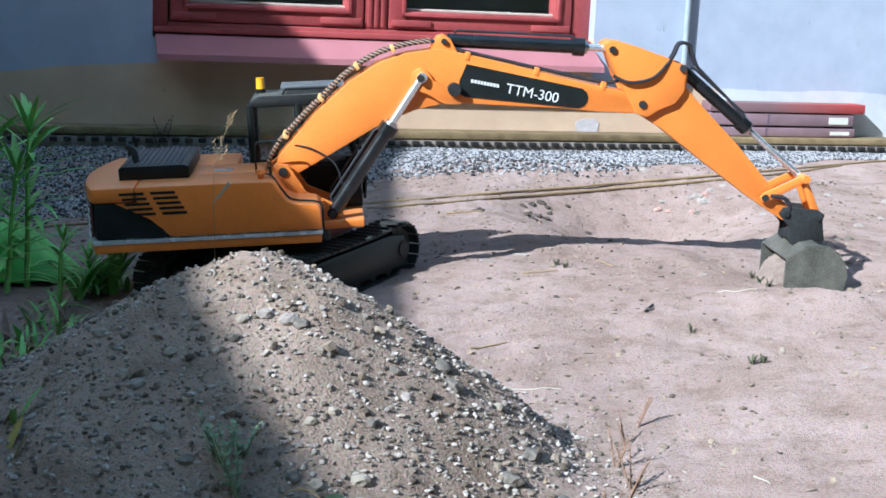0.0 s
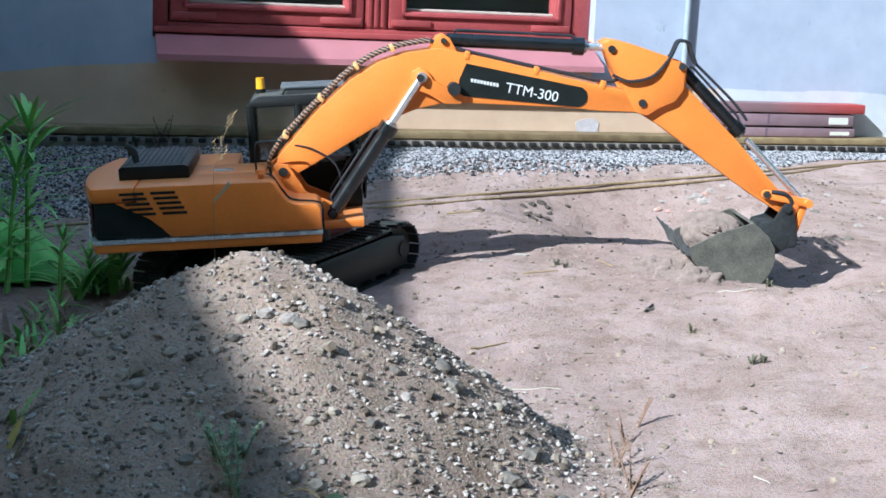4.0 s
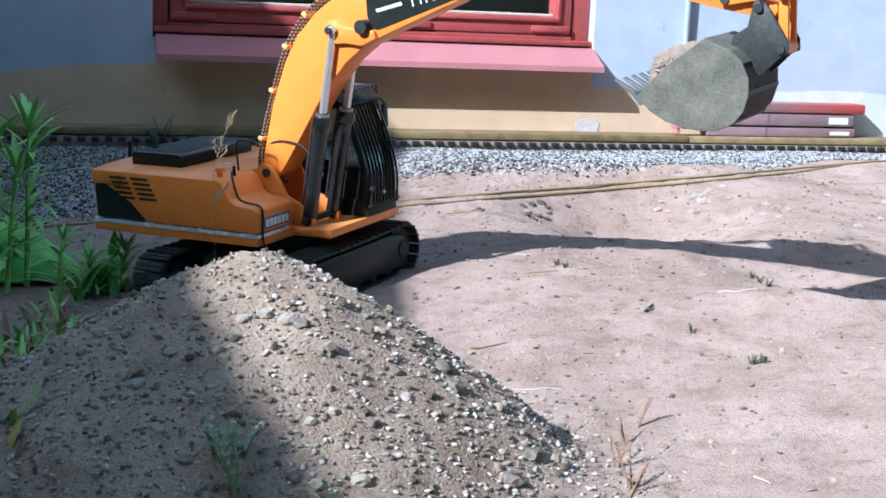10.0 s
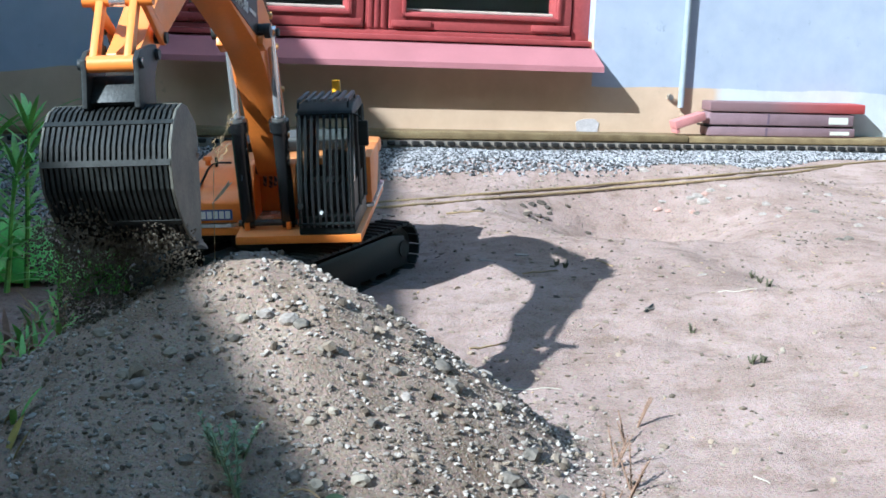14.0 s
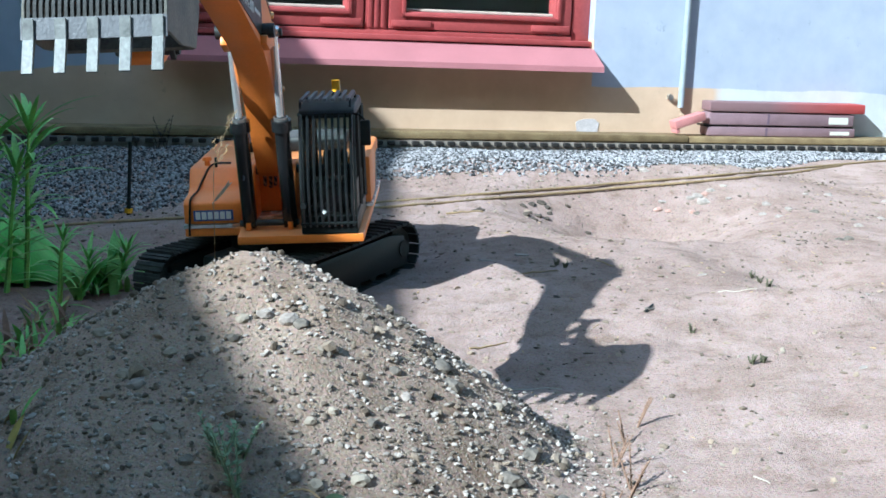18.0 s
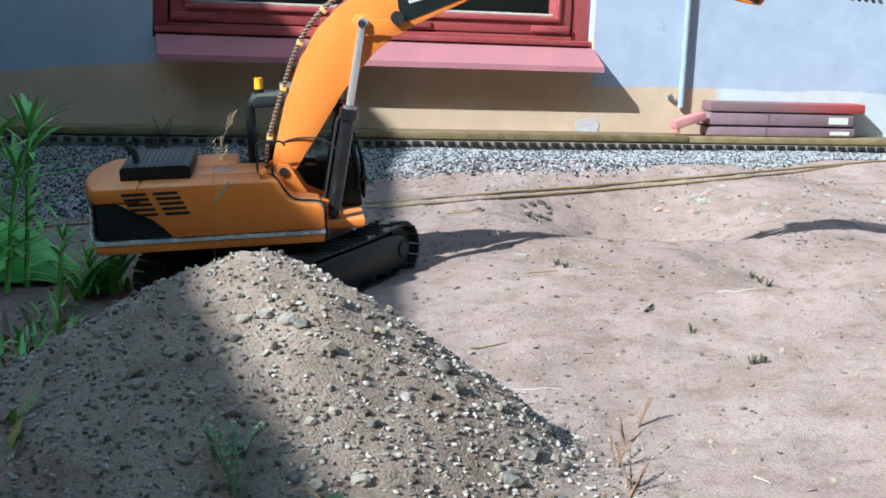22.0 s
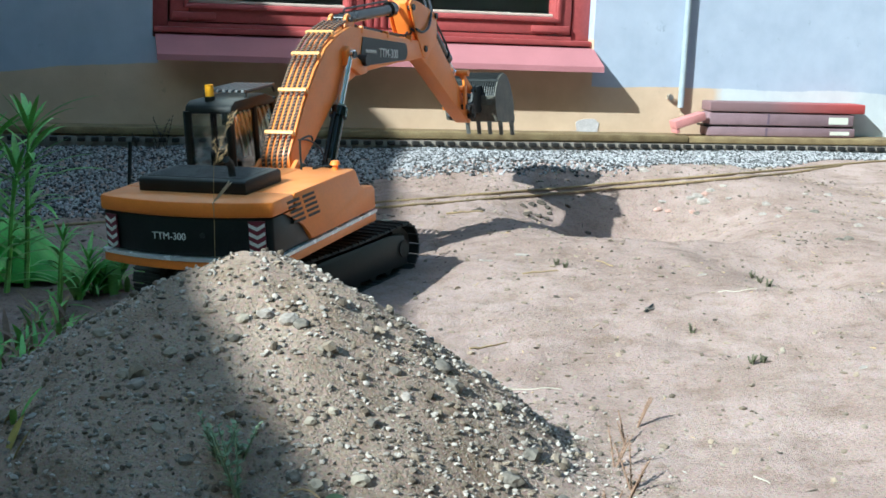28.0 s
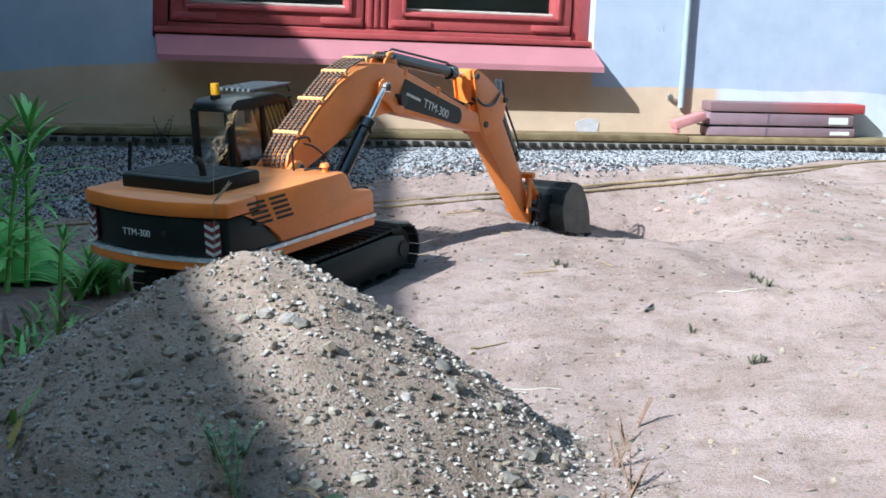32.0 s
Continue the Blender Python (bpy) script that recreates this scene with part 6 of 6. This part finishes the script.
def build_boom():
    prof = [(-0.0085, 0.002), (-0.004, 0.0165), (0.0042, 0.0237), (0.0531, 0.0631), (0.0996, 0.0923), (0.1366, 0.1075), (0.1717, 0.1130), (0.2125, 0.1113), (0.2449, 0.0990),
            (0.2906, 0.0796), (0.3566, 0.0497), (0.4072, 0.0283), (0.4383, 0.0160), (0.4570, 0.008), (0.4600, -0.002), (0.4545, -0.010), (0.4440, -0.011),
            (0.3929, 0.0007), (0.3516, 0.0129), (0.2830, 0.0286), (0.2355, 0.0398), (0.2060, 0.0450), (0.1737, 0.0440), (0.1447, 0.0379), (0.1158, 0.0300), (0.0713, 0.0130), (0.0151, -0.0076), (0.001, -0.0095), (-0.006, -0.006)]
    bm = slab(prof, -0.0185, 0.0185, 0.0012)
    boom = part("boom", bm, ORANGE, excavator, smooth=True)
    # cheeks for the rams
    for y in (-0.0255, 0.0180):
        part("ram_cheek", slab([(0.170, 0.072), (0.176, 0.090), (0.186, 0.0935), (0.194, 0.088), (0.199, 0.076), (0.230, 0.050), (0.228, 0.041), (0.207, 0.045), (0.190, 0.060)], y, y + 0.0075, 0.001), ORANGE, boom, smooth=True)
    part("ram_pin", rod((0.184, -0.034, 0.0819), (0.184, 0.034, 0.0819), 0.0045, n=12), BUCKET_DARK, boom, smooth=True)
    for y in (-0.014, 0.009):
        part("ram_lug", slab([(0.196, 0.105), (0.214, 0.125), (0.222, 0.1265), (0.229, 0.120), (0.236, 0.098)], y, y + 0.005, 0.001), ORANGE, boom, smooth=True)
    part("lug_pin", rod((0.2203, -0.018, 0.1188), (0.2203, 0.018, 0.1188), 0.0035, n=12), BUCKET_DARK, boom, smooth=True)
    part("tip_pin", rod((BOOM_LEN, -0.022, 0), (BOOM_LEN, 0.022, 0), 0.0048, n=14), BUCKET_DARK, boom, smooth=True)
    # dark name panel on both sides
    shape = [(0.2425, 0.0875), (0.2310, 0.0700), (0.2260, 0.0560), (0.2330, 0.0490), (0.3600, 0.0125), (0.3700, 0.0100), (0.3765, 0.0110), (0.3815, 0.0155), (0.3835, 0.0215), (0.3825, 0.0272), (0.3783, 0.0325)]
    for s in (-1, 1):
        part("name_panel", slab(shape, s * 0.0188, s * 0.0195), BLACK, boom)
        slope = math.degrees(math.atan2(-0.0519, 0.1350))
        t = lettering("TTM-300", 0.0175, WHITE)
        t.parent = boom
        flip = pose(0, 0, 0, 90, 0, 0) if s < 0 else pose(0, 0, 0, 90, 0, 180)
        t.matrix_basis = Matrix.Translation((0.3160, s * 0.0198, 0.0377)) @ Matrix.Rotation(radians(-slope), 4, "Y") @ flip
        for k in range(9):
            x = 0.2445 + k * 0.0037
            part("panel_mark", box(x, x + 0.0029, s * 0.0196 - 0.0003, s * 0.0196 + 0.0003, 0.0640 - (x - 0.2445) * 0.384, 0.0682 - (x - 0.2445) * 0.384), WHITE, boom)
    for y in (-1, 1):
        part("work_lamp", rod((0.222, y * 0.0185, 0.061), (0.222, y * 0.032, 0.061), 0.008, n=14), BUCKET_DARK, boom, "black round work lamp", smooth=True)
    # hoses along the back, with their clamps
    top = [(-0.010, 0.000), (0.0, 0.032), (0.025, 0.052), (0.055, 0.073), (0.100, 0.1025), (0.1366, 0.1175), (0.172, 0.1225), (0.205, 0.1215)]
    for k in range(5):
        y = -0.0150 + k * 0.0075
        pts = smooth_line([(-0.012 - 0.006 * (k % 2), y * 0.8, -0.016), (-0.016, y, 0.010)] + [(a, y, b) for a, b in top[1:]], 9)
        part("sprung_hose", tube(pts, 0.0019, n=6, rib=0.30), SPRING, boom, smooth=False)
    for x, z, a in ((0.012, 0.0395, -38), (0.0625, 0.0760, -36), (0.112, 0.1060, -27), (0.158, 0.1190, -10)):
        bm = box(-0.0025, 0.0025, -0.0200, 0.0200, -0.0025, 0.0050, 0.001)
        part("hose_clamp", bm, CREAM, boom, m=Matrix.Translation((x, 0, z)) @ Matrix.Rotation(radians(a), 4, "Y"), smooth=True)
    for y in (-0.010, -0.004):
        pts = smooth_line([(0.205, y, 0.1215), (0.236, y, 0.1060), (0.246, y, 0.1010), (0.300, y, 0.0780), (0.360, y, 0.0530), (0.405, y, 0.0350), (0.425, y, 0.0330), (0.440, y, 0.0440)], 6)
        part("hose", tube(pts, 0.0021, n=6), HOSE, boom, smooth=True)
    for x, z in ((0.2456, 0.0970), (0.326, 0.0635), (0.4049, 0.0312)):
        bm = box(-0.003, 0.003, -0.0195, 0.006, -0.0055, 0.0045, 0.001)
        part("hose_clamp", bm, ORANGE, boom, m=Matrix.Translation((x, 0, z)) @ Matrix.Rotation(radians(23), 4, "Y"), smooth=True)
    part("side_hose", tube(smooth_line([(0.020, -0.018, 0.028), (0.040, -0.021, 0.020), (0.062, -0.024, 0.000), (0.068, -0.025, -0.025), (0.068, -0.024, -0.045)], 6), 0.0011, n=6), HOSE, boom)
    return boom


def build_stick():
    prof = [(-0.0837, 0.0300), (-0.0790, 0.0392), (-0.0700, 0.0440), (-0.0477, 0.0520), (0.0050, 0.0680), (0.0180, 0.0700), (0.0240, 0.0640), (0.0346, 0.0489), (0.0500, 0.0455), (0.1322, 0.0320), (0.1950, 0.0180), (0.2300, 0.0100), (0.2500, 0.0070),
            (0.2530, 0.0), (0.2490, -0.0075), (0.2400, -0.0090), (0.1884, -0.0115), (0.1113, -0.0110), (0.0414, -0.0095), (0.0062, -0.0120), (-0.0060, -0.0115), (-0.0130, -0.0040), (-0.0171, 0.0008), (-0.0461, 0.0075), (-0.0700, 0.0220)]
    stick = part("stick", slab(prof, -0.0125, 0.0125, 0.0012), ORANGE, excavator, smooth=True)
    # the wide rounded head that clasps the boom's tip
    head = [(-0.0837, 0.0300), (-0.0790, 0.0392), (-0.0477, 0.0520), (0.0050, 0.0660), (0.0200, 0.0640), (0.0330, 0.0430), (0.0330, 0.0250), (0.0220, 0.0080), (0.0150, -0.0090), (0.0, -0.0140), (-0.0120, -0.0080), (-0.0461, 0.0075), (-0.0700, 0.0220)]
    for y in (-0.0195, 0.0170):
        part("head_plate", slab(head, y, y + 0.0025, 0.0008), ORANGE, stick, smooth=True)
    for x, z, r in ((STICK_RAM_EYE[0], STICK_RAM_EYE[1], 0.0045), (BUCKET_RAM_FOOT[0], BUCKET_RAM_FOOT[1], 0.0045), (IDLER[0], IDLER[1], 0.0045), (STICK_LEN, 0.0, 0.0045)):
        part("pin", rod((x, -0.0225, z), (x, 0.0225, z), r, n=12), BUCKET_DARK, stick, smooth=True)
    for y in (-0.006, 0.002):
        pts = smooth_line([(-0.050, y - 0.016, 0.006), (-0.030, y - 0.018, 0.012), (-0.010, y - 0.017, 0.034), (-0.005, y - 0.012, 0.066), (-0.006, y - 0.004, 0.086), (0.006, y, 0.093), (0.016, y, 0.086), (0.030, y, 0.078)], 7)
        part("hose", tube(pts, 0.0021, n=6), HOSE, stick, smooth=True)
    part("hose", tube(smooth_line([(0.030, -0.004, 0.078), (0.060, -0.004, 0.074), (0.100, -0.004, 0.068), (0.128, -0.004, 0.060)], 6), 0.0018, n=6), HOSE, stick, smooth=True)
    part("hose", tube(smooth_line([(0.206, -0.019, 0.006), (0.222, -0.021, 0.014), (0.236, -0.020, 0.010), (0.242, -0.017, -0.006)], 5), 0.0028, n=8), HOSE, stick, smooth=True)
    return stick


def build_bucket():
    """The sieve bucket: solid cheeks, a back of bars, a lip with teeth, a coupler on top."""
    half = 0.047
    rim = [(-0.109, -0.090), (-0.095, -0.103), (-0.078, -0.112), (-0.060, -0.1165), (-0.042, -0.118), (-0.024, -0.1165), (-0.009, -0.108), (0.0, -0.096), (0.004, -0.080), (0.003, -0.064), (-0.004, -0.050), (-0.016, -0.040)]
    cheek = rim + [(-0.044, -0.030), (-0.080, -0.058)]
    bucket = part("bucket", box(-0.024, -0.004, -half + 0.002, half - 0.002, -0.056, -0.049, 0.001), BUCKET_DARK, excavator, smooth=True)
    for y in (-half, half - 0.0022):
        part("cheek_plate", slab(cheek, y, y + 0.0022, 0.0005), BUCKET, bucket, "dusty grey steel cheek plate")
    inside = []
    for i, (a, b) in enumerate(rim):
        q = (Vector(rim[min(i + 1, len(rim) - 1)]) - Vector(rim[max(i - 1, 0)])).normalized()
        inside.append((a - q[1] * 0.0034, b + q[0] * 0.0034))
    n = 22
    for k in range(n):
        y = -half + 0.0045 + k * (2 * half - 0.009) / (n - 1)
        own = slab(rim + inside[::-1], y - 0.0011, y + 0.0011)
        part("bar", own, BAR, bucket)
    for i in (3, 6, 8):
        (a, b), (c, d) = rim[i], rim[i + 1]
        q = Vector((c - a, d - b)).normalized()
        e = Vector((a, b)) + q * 0.0045
        o = (-q[1] * 0.0008, q[0] * 0.0008)
        part("cross_band", slab([(a - o[0], b - o[1]), (e[0] - o[0], e[1] - o[1]), (e[0], e[1]), (a, b)], -half + 0.001, half - 0.001), BAR, bucket)
    part("top_plate", slab([(-0.0035, -0.050), (-0.016, -0.039), (-0.044, -0.0290), (-0.045, -0.0325), (-0.018, -0.043), (-0.007, -0.053)], -half + 0.002, half - 0.002), BUCKET, bucket, "dusty grey steel top plate")
    part("lip", slab([(-0.1035, -0.0985), (-0.1135, -0.0885), (-0.1115, -0.0865), (-0.1020, -0.0955)], -half, half), LIP_STEEL, bucket, "worn grey steel lip")
    for k in range(5):
        y = -half + 0.0055 + k * (2 * half - 0.011) / 4
        own = slab([(-0.1055, -0.0995), (-0.1150, -0.0895), (-0.1340, -0.0770), (-0.1330, -0.0755), (-0.1125, -0.0855), (-0.1035, -0.0950)], y - 0.0037, y + 0.0037, 0.0004)
        part("tooth", own, TOOTH, bucket, "worn flat steel tooth")
    # coupler ears
    for y in (-0.021, 0.017):
        part("coupler_ear", slab([(-0.006, 0.006), (0.004, 0.007), (0.010, 0.0), (0.030, -0.030), (0.031, -0.041), (0.023, -0.045), (0.006, -0.064), (-0.026, -0.046), (-0.024, -0.028), (-0.010, -0.018)], y, y + 0.004, 0.0006), BUCKET_DARK, bucket, smooth=True)
    part("coupler_block", slab([(-0.022, -0.028), (-0.004, -0.018), (0.010, -0.034), (0.004, -0.056), (-0.022, -0.044)], -0.017, 0.017, 0.001), BUCKET_DARK, bucket, smooth=True)
    for x, z in ((0.0, 0.0), LINK_PIN):
        part("pin", rod((x, -0.024, z), (x, 0.024, z), 0.0042, n=12), BUCKET_DARK, bucket, smooth=True)
    return bucket


def build_links():
    bm = bmesh.new()
    for y in (-0.0205, 0.0165):
        slab([(-0.006, 0.003), (0.0, 0.006), (IDLER_LEN, 0.005), (IDLER_LEN + 0.005, 0.0), (IDLER_LEN, -0.005), (0.0, -0.006), (-0.006, -0.003)], y, y + 0.004, 0.0008, bm)
    rod((IDLER_LEN, -0.026, 0), (IDLER_LEN, 0.026, 0), 0.0052, bm, 14)
    idler = part("idler_link", bm, ORANGE, excavator, smooth=True)
    bm = bmesh.new()
    for y in (-0.0155, 0.0095):
        slab([(-0.005, 0.0025), (0.0, 0.004), (LINK_LEN, 0.005), (LINK_LEN + 0.005, 0.0), (LINK_LEN, -0.005), (0.0, -0.005)], y, y + 0.006, 0.001, bm)
    rod((LINK_LEN, -0.017, 0), (LINK_LEN, 0.017, 0), 0.0062, bm, 14)
    link = part("push_link", bm, ORANGE, excavator, smooth=True)
    return idler, link


def build_ram(length, reach, r, lug):
    """A barrel from its foot along x, and a rod that ends at its eye."""
    bm = rod((0.004, 0, 0), (length, 0, 0), r, n=18)
    rod((length - 0.012, 0, 0), (length + 0.001, 0, 0), r * 1.34, bm, 18)
    rod((length, 0, 0), (length + 0.005, 0, 0), r * 0.8, bm, 14)
    rod((0, -lug, 0), (0, lug, 0), r * 0.75, bm, 12)
    barrel = part("ram_barrel", bm, GUARD, excavator, smooth=True)
    part("gland", rod((length + 0.001, 0, 0), (length + 0.0045, 0, 0), r * 0.95, n=16), STEEL, barrel, "bright steel gland ring", smooth=True)
    part("feed_pipe", tube([(0.012, 0, r + 0.001), (0.016, 0, r + 0.004), (length - 0.016, 0, r + 0.004), (length - 0.008, 0, r + 0.001)], 0.0016, n=6), HOSE, barrel)
    bm = rod((-reach, 0, 0), (0, 0, 0), r * 0.54, n=14)
    rod((0, -lug, 0), (0, lug, 0), r * 0.72, bm, 14)
    return barrel, part("ram_rod", bm, CHROME, excavator, smooth=True)


parts = {"upper": build_upper(), "boom": build_boom(), "stick": build_stick(), "bucket": build_bucket()}
build_undercarriage()
parts["idler"], parts["link"] = build_links()
for which in ("near", "far"):
    parts["boom_barrel_" + which], parts["boom_rod_" + which] = build_ram(0.128, 0.112, 0.0088, 0.007)
parts["stick_barrel"], parts["stick_rod"] = build_ram(0.172, 0.130, 0.0085, 0.007)
parts["bucket_barrel"], parts["bucket_rod"] = build_ram(0.118, 0.112, 0.0075, 0.006)


# ---- the sand that it lifts and drops ----
def sand_lump(name, size, seed, label, rough=1.0):
    bm = bmesh.new()
    bmesh.ops.create_icosphere(bm, subdivisions=5, radius=1.0)
    for v in bm.verts:
        n = v.co.normalized()
        k = 1 + rough * (0.26 * noise.noise(n * 1.6 + Vector((seed, 0, 0))) + 0.20 * noise.noise(n * 4 + Vector((0, seed, 0))) + 0.13 * noise.noise(n * 9) + 0.08 * noise.noise(n * 21)) + 0.04 * noise.noise(n * 45)
        v.co = Vector((n.x * size[0], n.y * size[1], n.z * size[2])) * k
    return tagged(part(name, bm, LOOSE_SAND, smooth="all"), label, "sand")


def grains(name, count, radius, spread_, seed, label, mat=CLOD):
    """A loose round cluster of falling grains, as one rigid piece; spread_ is its half widths."""
    g = np.random.RandomState(seed)
    verts, faces = [], []
    base = np.array([(1, 1, 1), (1, -1, -1), (-1, 1, -1), (-1, -1, 1)], float) * 0.75
    tri = np.array([(0, 1, 2), (0, 3, 1), (0, 2, 3), (1, 3, 2)])
    for i in range(count):
        c = g.normal(0, 1, 3)
        c *= g.uniform(0, 1) ** 0.4 / np.linalg.norm(c) * np.array(spread_)
        verts.append(base * radius * g.uniform(0.5, 1.6) * g.uniform(0.7, 1.3, 3) + c)
        faces.append(tri + 4 * i)
    ob = new(name, mesh_of(name, np.concatenate(verts).tolist(), np.concatenate(faces).tolist(), mat))
    return tagged(ob, label, "sand", kind="stuff")


BED = Vector((0.60, 0.055, 0.0))                      # where it scoops
load = sand_lump("sand_load", (0.050, 0.041, 0.030), 3, "heaped load of dry sand in the bucket", 0.45)
lumps = [sand_lump("sand_lump", (0.013 + 0.004 * (k % 3), 0.016, 0.010), 10 + k, "lump of sand from the bucket") for k in range(6)]
heaves = [sand_lump("sand_heave", (0.042 - 0.004 * k, 0.030, 0.026), 71 + k, "loose sand heaved up before the bucket") for k in range(6)]
drips = [grains("sand_stream", 70, 0.0007, (0.0035, 0.0035, 0.019), 30 + k, "thin trickle of falling sand") for k in range(8)]
streams = [grains("sand_stream", 1300, 0.00065, (0.0100, 0.012, 0.0200), 50 + k, "thin stream of falling sand") for k in range(62)]
dumps = [grains("sand_fall", 1000, 0.00075, (0.033, 0.028, 0.020), 120 + k, "curtain of falling sand", SHADED_SAND) for k in range(84)]
sifts = [grains("sand_sift", 240, 0.0006, (0.026, 0.026, 0.018), 220 + k, "fine sand sifting through the bars", SHADED_SAND) for k in range(34)]
HELD = (-0.064, 0.0, -0.068)                         # the load's middle, in the bucket


def in_bucket(t, local):
    """A place in the bucket, in the world."""
    return LEAN @ joints(t)["bucket"] @ Matrix.Translation(local)


def carried_then_dropped(ob, local, leave, rest, turn=0.0, over=None, slow=1.0, digging=False):
    """In the ground till it is scooped, in the bucket till it leaves, over the lip, then it falls to rest."""
    g = random.Random(ob.name)
    bed = Matrix.Translation((BED.x + g.uniform(-0.02, 0.02), BED.y + g.uniform(-0.02, 0.02), put_on(BED.x, BED.y) - 0.085))
    rows = [(0.0, bed), (1.2, bed)] if not digging else []
    t, last = (0.0 if digging else 2.8), leave - (0.16 if over else 0.05)
    while t < last - 0.02:
        rows.append((round(t, 2), in_bucket(t, local)))
        t += 0.2
    rows.append((last, in_bucket(last, local)))
    start = in_bucket(leave, over or local)
    rows.append((leave, start))
    a, b = start.translation, Vector(rest)
    fall = slow * max(0.1, math.sqrt(2 * max(0.01, a.z - b.z) / 9.8))
    for k in (0.34, 0.67, 1.0):
        p = Vector((a.x + (b.x - a.x) * k, a.y + (b.y - a.y) * k, a.z + (b.z - a.z) * (0.25 * k + 0.75 * k * k)))
        rows.append((leave + fall * k, Matrix.Translation(p) @ start.to_3x3().to_4x4() @ Matrix.Rotation(turn * k, 4, "X")))
    rows.append((32.0, rows[-1][1]))
    seen, out = set(), []
    for t, m in rows:                                 # one row to a frame
        if frame(t) not in seen:
            seen.add(frame(t))
            out.append((t, m))
    walk(ob, out)


def motions():
    times = [round(k * 0.2, 1) for k in range(161)]
    poses = [joints(t) for t in times]
    for name, ob in parts.items():
        walk(ob, [(t, q[name]) for t, q in zip(times, poses)])
    g = random.Random(9)
    top = lambda x, y, d=0.0: (x, y, put_on(x, y) - d)
    carried_then_dropped(load, HELD, 14.9, top(0.02, -0.64, 0.060), 0.7, digging=True)
    # the sand that heaves up before the lip, then slides back
    for ob, (x, y, up) in zip(heaves, ((0.530, 0.006, 0.008), (0.488, 0.045, 0.012), (0.540, 0.055, 0.030), (0.500, 0.012, -0.003), (0.584, 0.022, -0.004), (0.648, 0.123, -0.006))):
        low, high = pose(x + 0.05, y, put_on(x, y) - 0.050), pose(x, y, put_on(x, y) + up, 0, -14, 0)
        last = pose(x - 0.02, y, put_on(x, y) - 0.045)
        walk(ob, [(0.0, low), (0.6, low), (1.8, high), (3.4, pose(x - 0.012, y, put_on(x, y) + up - 0.004, 0, -8, 0)), (5.0, last), (32.0, last)])
    for k, ob in enumerate(lumps):
        carried_then_dropped(ob, (-0.083 + 0.012 * (k % 3), -0.030 + 0.012 * k, -0.060 + 0.006 * (k % 3)), 14.0 + 0.12 * k, top(-0.03 + 0.016 * k, -0.66 + 0.02 * (k % 3), 0.024), 1.0)
    for k, ob in enumerate(drips):
        leave = 5.80 + 0.05 * k
        p = in_bucket(leave, (-0.050, 0.0, -0.118)).translation
        carried_then_dropped(ob, HELD, leave, top(p.x, p.y, 0.04), over=(-0.050, 0.0, -0.112), slow=1.4)
    for k, ob in enumerate(streams):
        leave = 6.55 + 0.031 * k
        y = g.uniform(-0.010, 0.010)
        p = in_bucket(leave, (-0.112, y, -0.082)).translation
        carried_then_dropped(ob, HELD, leave, top(p.x - 0.035 + g.uniform(-0.008, 0.008), p.y + g.uniform(-0.012, 0.012), 0.06), over=(-0.113, y, -0.086), slow=1.5)
    for k, ob in enumerate(sifts):
        leave = 11.1 + 0.062 * k
        x, y = g.uniform(-0.085, -0.020), g.uniform(-0.040, 0.040)
        p = in_bucket(leave, (x, y, -0.118)).translation
        carried_then_dropped(ob, HELD, leave, top(p.x, p.y, 0.05), over=(x, y, -0.116), slow=1.6)
    for k, ob in enumerate(dumps):
        leave = 13.12 + 0.022 * k
        x, y = g.uniform(-0.105, -0.035), g.uniform(-0.040, 0.040)
        edge = (x, y, -0.118 + 9.0 * (x + 0.05) ** 2)
        p = in_bucket(leave, edge).translation
        carried_then_dropped(ob, HELD, leave, top(p.x + g.uniform(-0.010, 0.010), p.y + g.uniform(-0.015, 0.015), 0.05), over=edge, slow=1.5)


motions()
